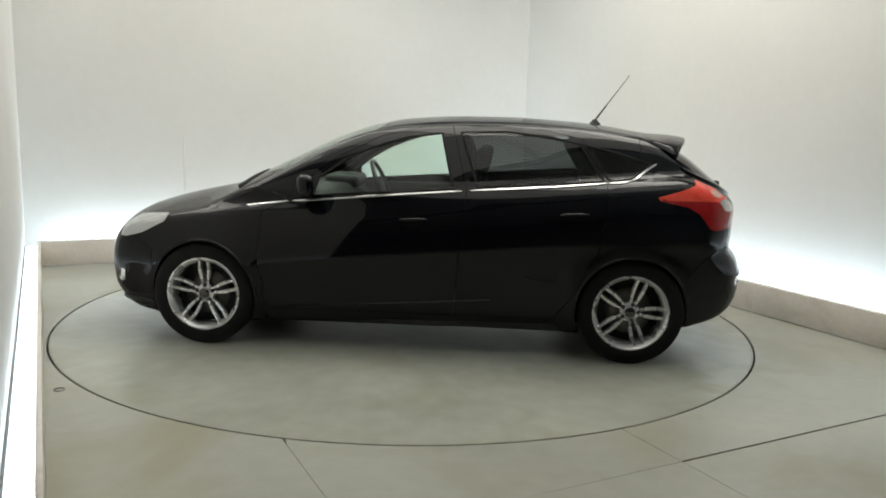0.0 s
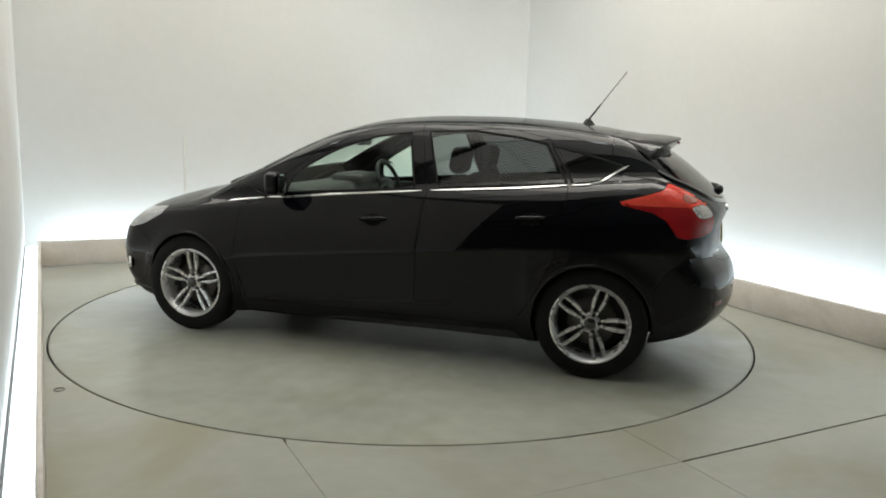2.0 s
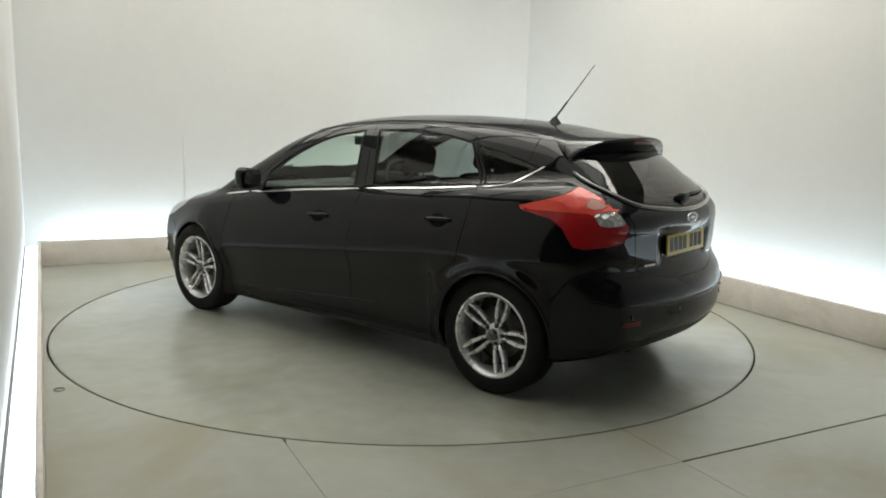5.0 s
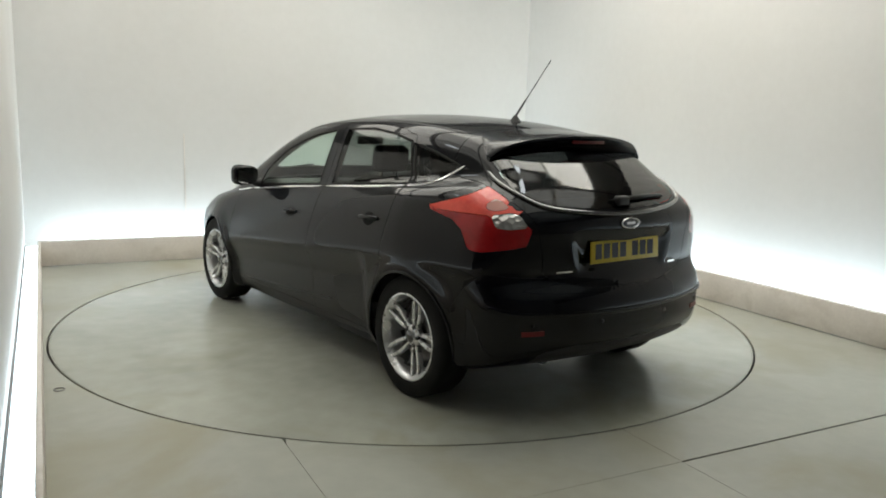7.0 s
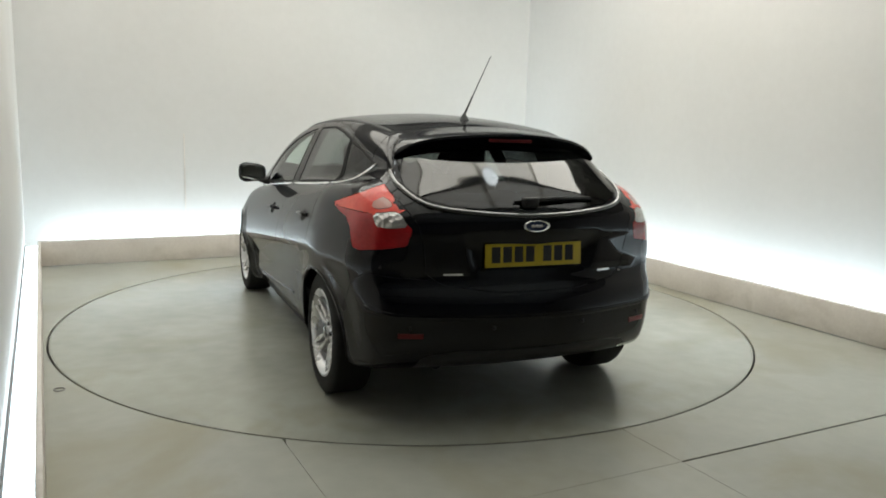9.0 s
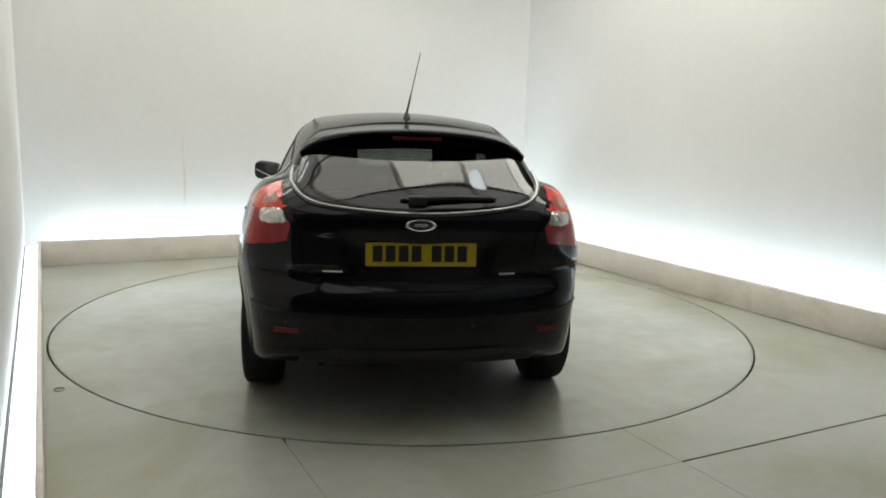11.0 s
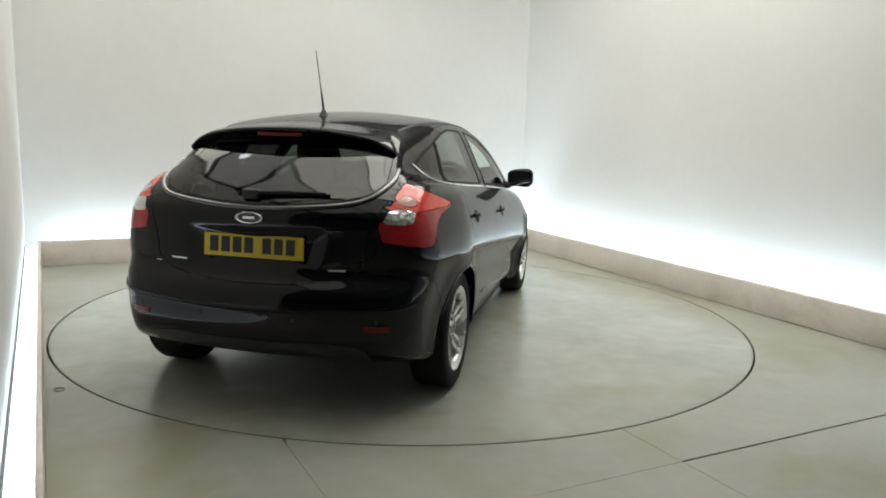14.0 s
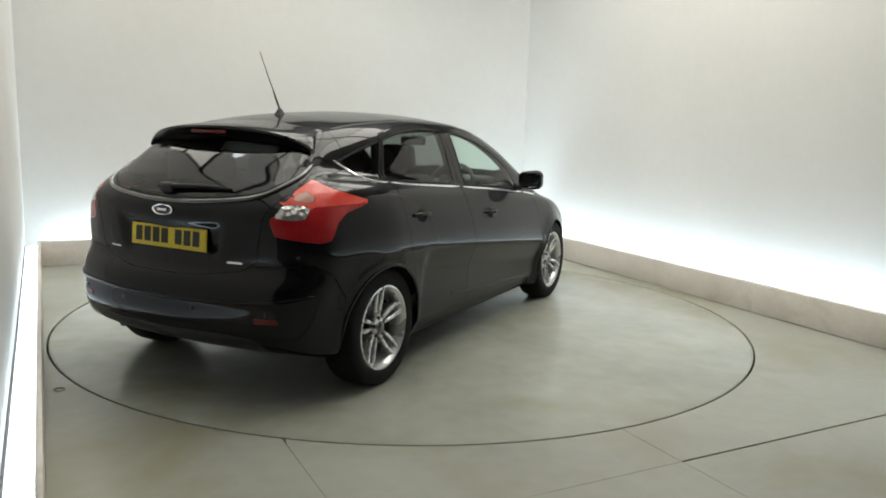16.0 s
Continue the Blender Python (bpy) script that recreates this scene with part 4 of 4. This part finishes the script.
def box_mesh(sx, sy, sz):
    v = [(x * sx / 2, y * sy / 2, z * sz / 2) for x in (-1, 1) for y in (-1, 1) for z in (-1, 1)]
    f = [(0, 1, 3, 2), (4, 6, 7, 5), (0, 4, 5, 1), (2, 3, 7, 6), (0, 2, 6, 4), (1, 5, 7, 3)]
    return v, f


def build_wiper(car):
    p0 = on_rear([(0.02, 1.062)])[0]
    p1 = on_rear([(-0.34, 1.075)])[0]
    n = normals(np.array([p0]))[0]
    wiper = part("rear_wiper", box_bm(0.045, 0.085, 0.05, 0.014, 3, pose(*(p0 + n * 0.012))), PLASTIC, car, "black rear wiper")
    mid = (p0 + p1) / 2 + n * 0.028
    part("wiper_arm", mesh_of("wiper_arm", *tube([p0 + n * 0.025, mid, p1 + n * 0.016], 0.012, 8, 0.006)), PLASTIC, wiper)
    q = on_rear([(y, 1.066 + 0.012 * (0.1 - y)) for y in np.linspace(0.10, -0.36, 10)])
    part("wiper_blade", mesh_of("wiper_blade", *tube(q + n * 0.009, 0.006, 6)), RUBBER, wiper)


def build_antenna(car):
    base = on_top([(-1.13, 0.0)])[0]
    foot = [(0.0, 0.034), (0.010, 0.033), (0.014, 0.024), (0.024, 0.006), (0.030, -0.004)]
    v, f = lathe(foot, 20, "z")
    v = [(x * 1.5 - 0.01, y * 0.8, z) for x, y, z in v]
    ant = part("antenna", mesh_of("antenna", v, f), PLASTIC, car, "black roof antenna", pose(*base))
    tip = Vector((-1.365, -0.045, 1.795)) - Vector(base)
    a = Vector((-0.01, 0, 0.026))
    part("antenna_mast", mesh_of("antenna_mast", *tube([a, a.lerp(tip, 0.16), a.lerp(tip, 0.32)], 0.0068, 8, 0.005)), PLASTIC, ant)
    part("antenna_whip", mesh_of("antenna_whip", *tube([a.lerp(tip, 0.31), a.lerp(tip, 0.7), tip], 0.0032, 6, 0.0024)), DARKMETAL, ant)


def build_mirrors(car):
    for side in (1, -1):
        bm = bmesh.new()
        bmesh.ops.create_cube(bm, size=1)
        bmesh.ops.bevel(bm, geom=bm.edges[:], offset=0.36, segments=6, affect="EDGES", profile=0.55)
        for q in bm.verts:
            x, y, z = q.co
            # rounded shell, flat behind, drawn in towards the door
            k = 0.82 + 0.18 * ramp01(np.array((y + 0.5)))
            q.co = ((x * 0.125 if x > 0 else x * 0.085), y * 0.205, z * 0.150 * float(k) + 0.006 * y)
            q.co.x -= 0.05 * (y - 0.1)
        m = pose(0.665, 0.905, 1.030)
        bmesh.ops.transform(bm, matrix=m, verts=bm.verts)
        if side < 0:
            bmesh.ops.scale(bm, vec=(1, -1, 1), verts=bm.verts)
            bmesh.ops.reverse_faces(bm, faces=bm.faces[:])
        mirror = part("door_mirror", bm, PAINT, car, "black door mirror housing")
        gl = []
        N = 28
        for i in range(N):
            a = 2 * math.pi * i / N
            c, s_ = math.cos(a), math.sin(a)
            y = 0.083 * abs(c) ** 0.6 * (1 if c > 0 else -1)
            z = 0.056 * abs(s_) ** 0.6 * (1 if s_ > 0 else -1)
            gl.append((0.620 - 0.22 * y, side * (0.905 + y), 1.030 + z))
        gl.append((0.618, side * 0.905, 1.030))
        part("mirror_glass", mesh_of("mirror_glass", gl, [((i, (i + 1) % N, N) if side < 0 else ((i + 1) % N, i, N)) for i in range(N)]), MIRRORMAT, mirror, "mirror glass")
        part("mirror_foot", mesh_of("mirror_foot", *tube([(0.69, side * 0.765, 0.975), (0.685, side * 0.81, 0.968), (0.675, side * 0.855, 0.985)], 0.030, 10, 0.024)), PLASTIC, mirror)


def build_front(car):
    for side in (1, -1):
        for a, b in (((1.19, 0.58), (1.13, 0.12)), ((1.20, 0.05), (1.14, -0.40))):
            q = on_top([(a[0] + (b[0] - a[0]) * t, side * (a[1] + (b[1] - a[1]) * t)) for t in np.linspace(0, 1, 8)])
            if side > 0:
                part("front_wiper", mesh_of("front_wiper", *tube(q + np.array([0.004, 0, 0.006]), 0.011, 8, 0.006)), PLASTIC, car, "black windscreen wiper")
        c = on_side([(1.93, 0.40)])[0]
        fog = part("fog_lamp", mesh_of("fog_lamp", *lathe([(0.0, 0.006), (0.030, 0.004), (0.036, 0.010), (0.042, 0.004), (0.044, -0.006)], 24), True, 40), CHROME, car, "small round fog lamp", pose(c[0], side * c[1], c[2], 0, 0, (-48 if side > 0 else 228)))
    v, f = band(on_side([(x, 0.245) for x in np.linspace(1.70, 1.98, 10)]), 0.03, 0.012)
    pair("front_lip", v, f, PLASTIC, car, "black front lip")


def build_handles(car):
    for x, z in ((0.02, 0.840), (-0.955, 0.908)):
        xs = np.linspace(-0.082, 0.082, 13)
        p = on_side(np.stack([x + xs, z + 0 * xs - 0.06 * xs], 1))
        n = normals(p)
        rise = 0.027 * np.clip(1.25 - (xs / 0.082) ** 4, 0, 1)
        pts = p + n * (rise - 0.004)[:, None]
        doors = DOORS["front" if x > -0.5 else "rear"]
        for door, handle in zip(doors, pair("door_handle", np.array(tube(pts, 0.0105, 10)[0]), tube(pts, 0.0105, 10)[1], PAINT, car, "black door handle")):
            handle.parent = door
        o = on_side([(x + 0.01, z - 0.003)])[0]
        nn = normals(o[None])[0]
        # flat disc on the door skin, its black gives the recess its shade
        ang = np.arange(24) * math.pi / 12
        cup = list(on_side(np.stack([x + 0.058 * np.cos(ang), z - 0.004 + 0.036 * np.sin(ang)], 1)) + nn * 0.0015)
        cup.append(o - nn * 0.0 + nn * 0.001)
        for door, dish in zip(doors, pair("recess_shade_disc", np.array(cup), [(i, (i + 1) % 24, 24) for i in range(24)], RECESS, car)):
            dish.parent = door


def build_inside(car):
    part("cabin_floor", box_bm(1.86, 1.60, 0.16, 0.03, 2, pose(0.0, 0, 0.245)), TRIM, car)
    part("underbody", box_bm(3.2, 1.1, 0.10, 0.02, 2, pose(0.16, 0, 0.215)), PLASTIC, car)
    part("boot_floor", box_bm(0.75, 1.1, 0.34, 0.03, 2, pose(-1.55, 0, 0.52)), TRIM, car)
    part("engine_block", box_bm(0.9, 0.95, 0.44, 0.05, 2, pose(1.42, 0, 0.50)), PLASTIC, car)
    part("bulkhead", box_bm(0.06, 1.46, 0.60, 0.02, 2, pose(0.98, 0, 0.62)), PLASTIC, car)
    bm = box_bm(0.42, 1.40, 0.30, 0.09, 4, pose(0.78, 0, 0.83))
    box_bm(0.26, 0.40, 0.10, 0.04, 3, pose(0.68, -0.37, 0.985), bm)
    part("dashboard", bm, PLASTIC, car, "dark dashboard")
    for side in (1, -1):
        part("door_card", box_bm(1.9, 0.05, 0.55, 0.02, 2, pose(-0.2, side * 0.76, 0.68)), TRIM, car)
        trim = [(-1.02, 1.335), (-1.16, 1.06), (-1.50, 1.06), (-1.55, 1.22), (-1.30, 1.30)]
        v = [(x, side * (0.62 - 0.10 * (-1.02 - x) - d - 0.35 * (z - 1.06)), z) for d in (0.0, 0.03) for x, z in trim]
        part("pillar_trim", mesh_of("pillar_trim", v, [(0, 1, 2, 3, 4), (9, 8, 7, 6, 5)] + [(i, i + 5, (i + 1) % 5 + 5, (i + 1) % 5) for i in range(5)], False), TRIM, car, "dark inner pillar trim")
    part("parcel_shelf", box_bm(0.42, 1.1, 0.03, 0.01, 2, pose(-1.48, 0, 0.99)), TRIM, car)
    # headlining follows the roof
    xs, ys = np.linspace(-1.42, 0.18, 18), np.linspace(-0.52, 0.52, 13)
    v = [(x, y, float(ROOF(x)) - 0.075 * (y / 0.6) ** 2 - 0.035) for x in xs for y in ys]
    f = [(i * 13 + j, i * 13 + j + 1, (i + 1) * 13 + j + 1, (i + 1) * 13 + j) for i in range(17) for j in range(12)]
    part("headlining", mesh_of("headlining", v, f), GREYCLOTH, car, "grey cloth headlining")
    for side in (1, -1):
        seat = part("front_seat", box_bm(0.52, 0.50, 0.16, 0.06, 4, pose(0.05, side * 0.37, 0.50)), TRIM, car, "dark cloth front seat")
        part("seat_back", box_bm(0.13, 0.48, 0.62, 0.055, 4, pose(-0.27, side * 0.37, 0.79, 0, -17, 0)), TRIM, seat)
        headrest(seat, -0.385, side * 0.37, 1.20, 0.25)
    bench = part("rear_seat", box_bm(0.50, 1.26, 0.18, 0.06, 4, pose(-0.85, 0, 0.50)), TRIM, car, "dark cloth rear bench seat")
    part("seat_back", box_bm(0.13, 1.26, 0.58, 0.055, 4, pose(-1.17, 0, 0.78, 0, -18, 0)), TRIM, bench)
    for y in (0.36, 0.0, -0.36):
        headrest(bench, -1.27, y, 1.13, 0.23)
    # steering wheel on the far side
    st = []
    for i in range(25):
        a = 2 * math.pi * i / 24
        st.append((0.0, 0.185 * math.cos(a), 0.185 * math.sin(a)))
    wheel = part("steering_wheel", mesh_of("steering_wheel", *tube(st, 0.016, 8)), PLASTIC, car, "black steering wheel", pose(0.40, -0.37, 0.96, 0, 24, 0))
    part("wheel_boss", box_bm(0.05, 0.15, 0.13, 0.03, 3, pose(0.02, 0, -0.01)), PLASTIC, wheel)
    for a in (0, 180, 270):
        part("wheel_arm", box_bm(0.018, 0.13, 0.035, 0.008, 2, pose(0.012, 0, 0, a, 0, 0) @ pose(0, 0.12, 0)), PLASTIC, wheel)
    part("inside_mirror", box_bm(0.035, 0.22, 0.065, 0.015, 3, pose(0.46, 0, 1.29)), PLASTIC, car, "black inside mirror")


def headrest(parent, x, y, z, width):
    h = part("headrest", box_bm(0.10, width, 0.17, 0.045, 4, pose(x, y, z, 0, -10, 0)), TRIM, parent)
    for d in (0.055, -0.055):
        part("headrest_post", mesh_of("headrest_post", *tube([(x + 0.03, y + d, z - 0.17), (x, y + d, z - 0.05)], 0.006, 6)), DARKMETAL, h)


OFFSET = (-0.1512, 0.1694)


def car_pose(t):
    turn = 173.549 - 6.64068 * t - 0.0602377 * t * t + 0.002019195 * t ** 3
    return pose(0, 0, 0, 0, 0, turn) @ pose(OFFSET[0], OFFSET[1], 0.0), pose(0, 0, 0, 0, 0, turn)


build_room()
build_floor()
turntable = build_turntable()
car = build_car()
for x, side, turn in ((AXLE_F, 1, -90), (AXLE_F, -1, -60), (-AXLE, 1, 180), (-AXLE, -1, -85)):
    build_wheel(car, x, side, turn)
build_trim(car)
build_pillars(car)
build_spoiler(car)
build_plate(car)
build_wiper(car)
build_antenna(car)
build_mirrors(car)
build_front(car)
build_handles(car)
build_inside(car)


def motions():
    times = [0.5 * i for i in range(33)]
    walk(car, [(t, car_pose(t)[0]) for t in times])
    walk(turntable, [(t, car_pose(t)[1]) for t in times])


motions()
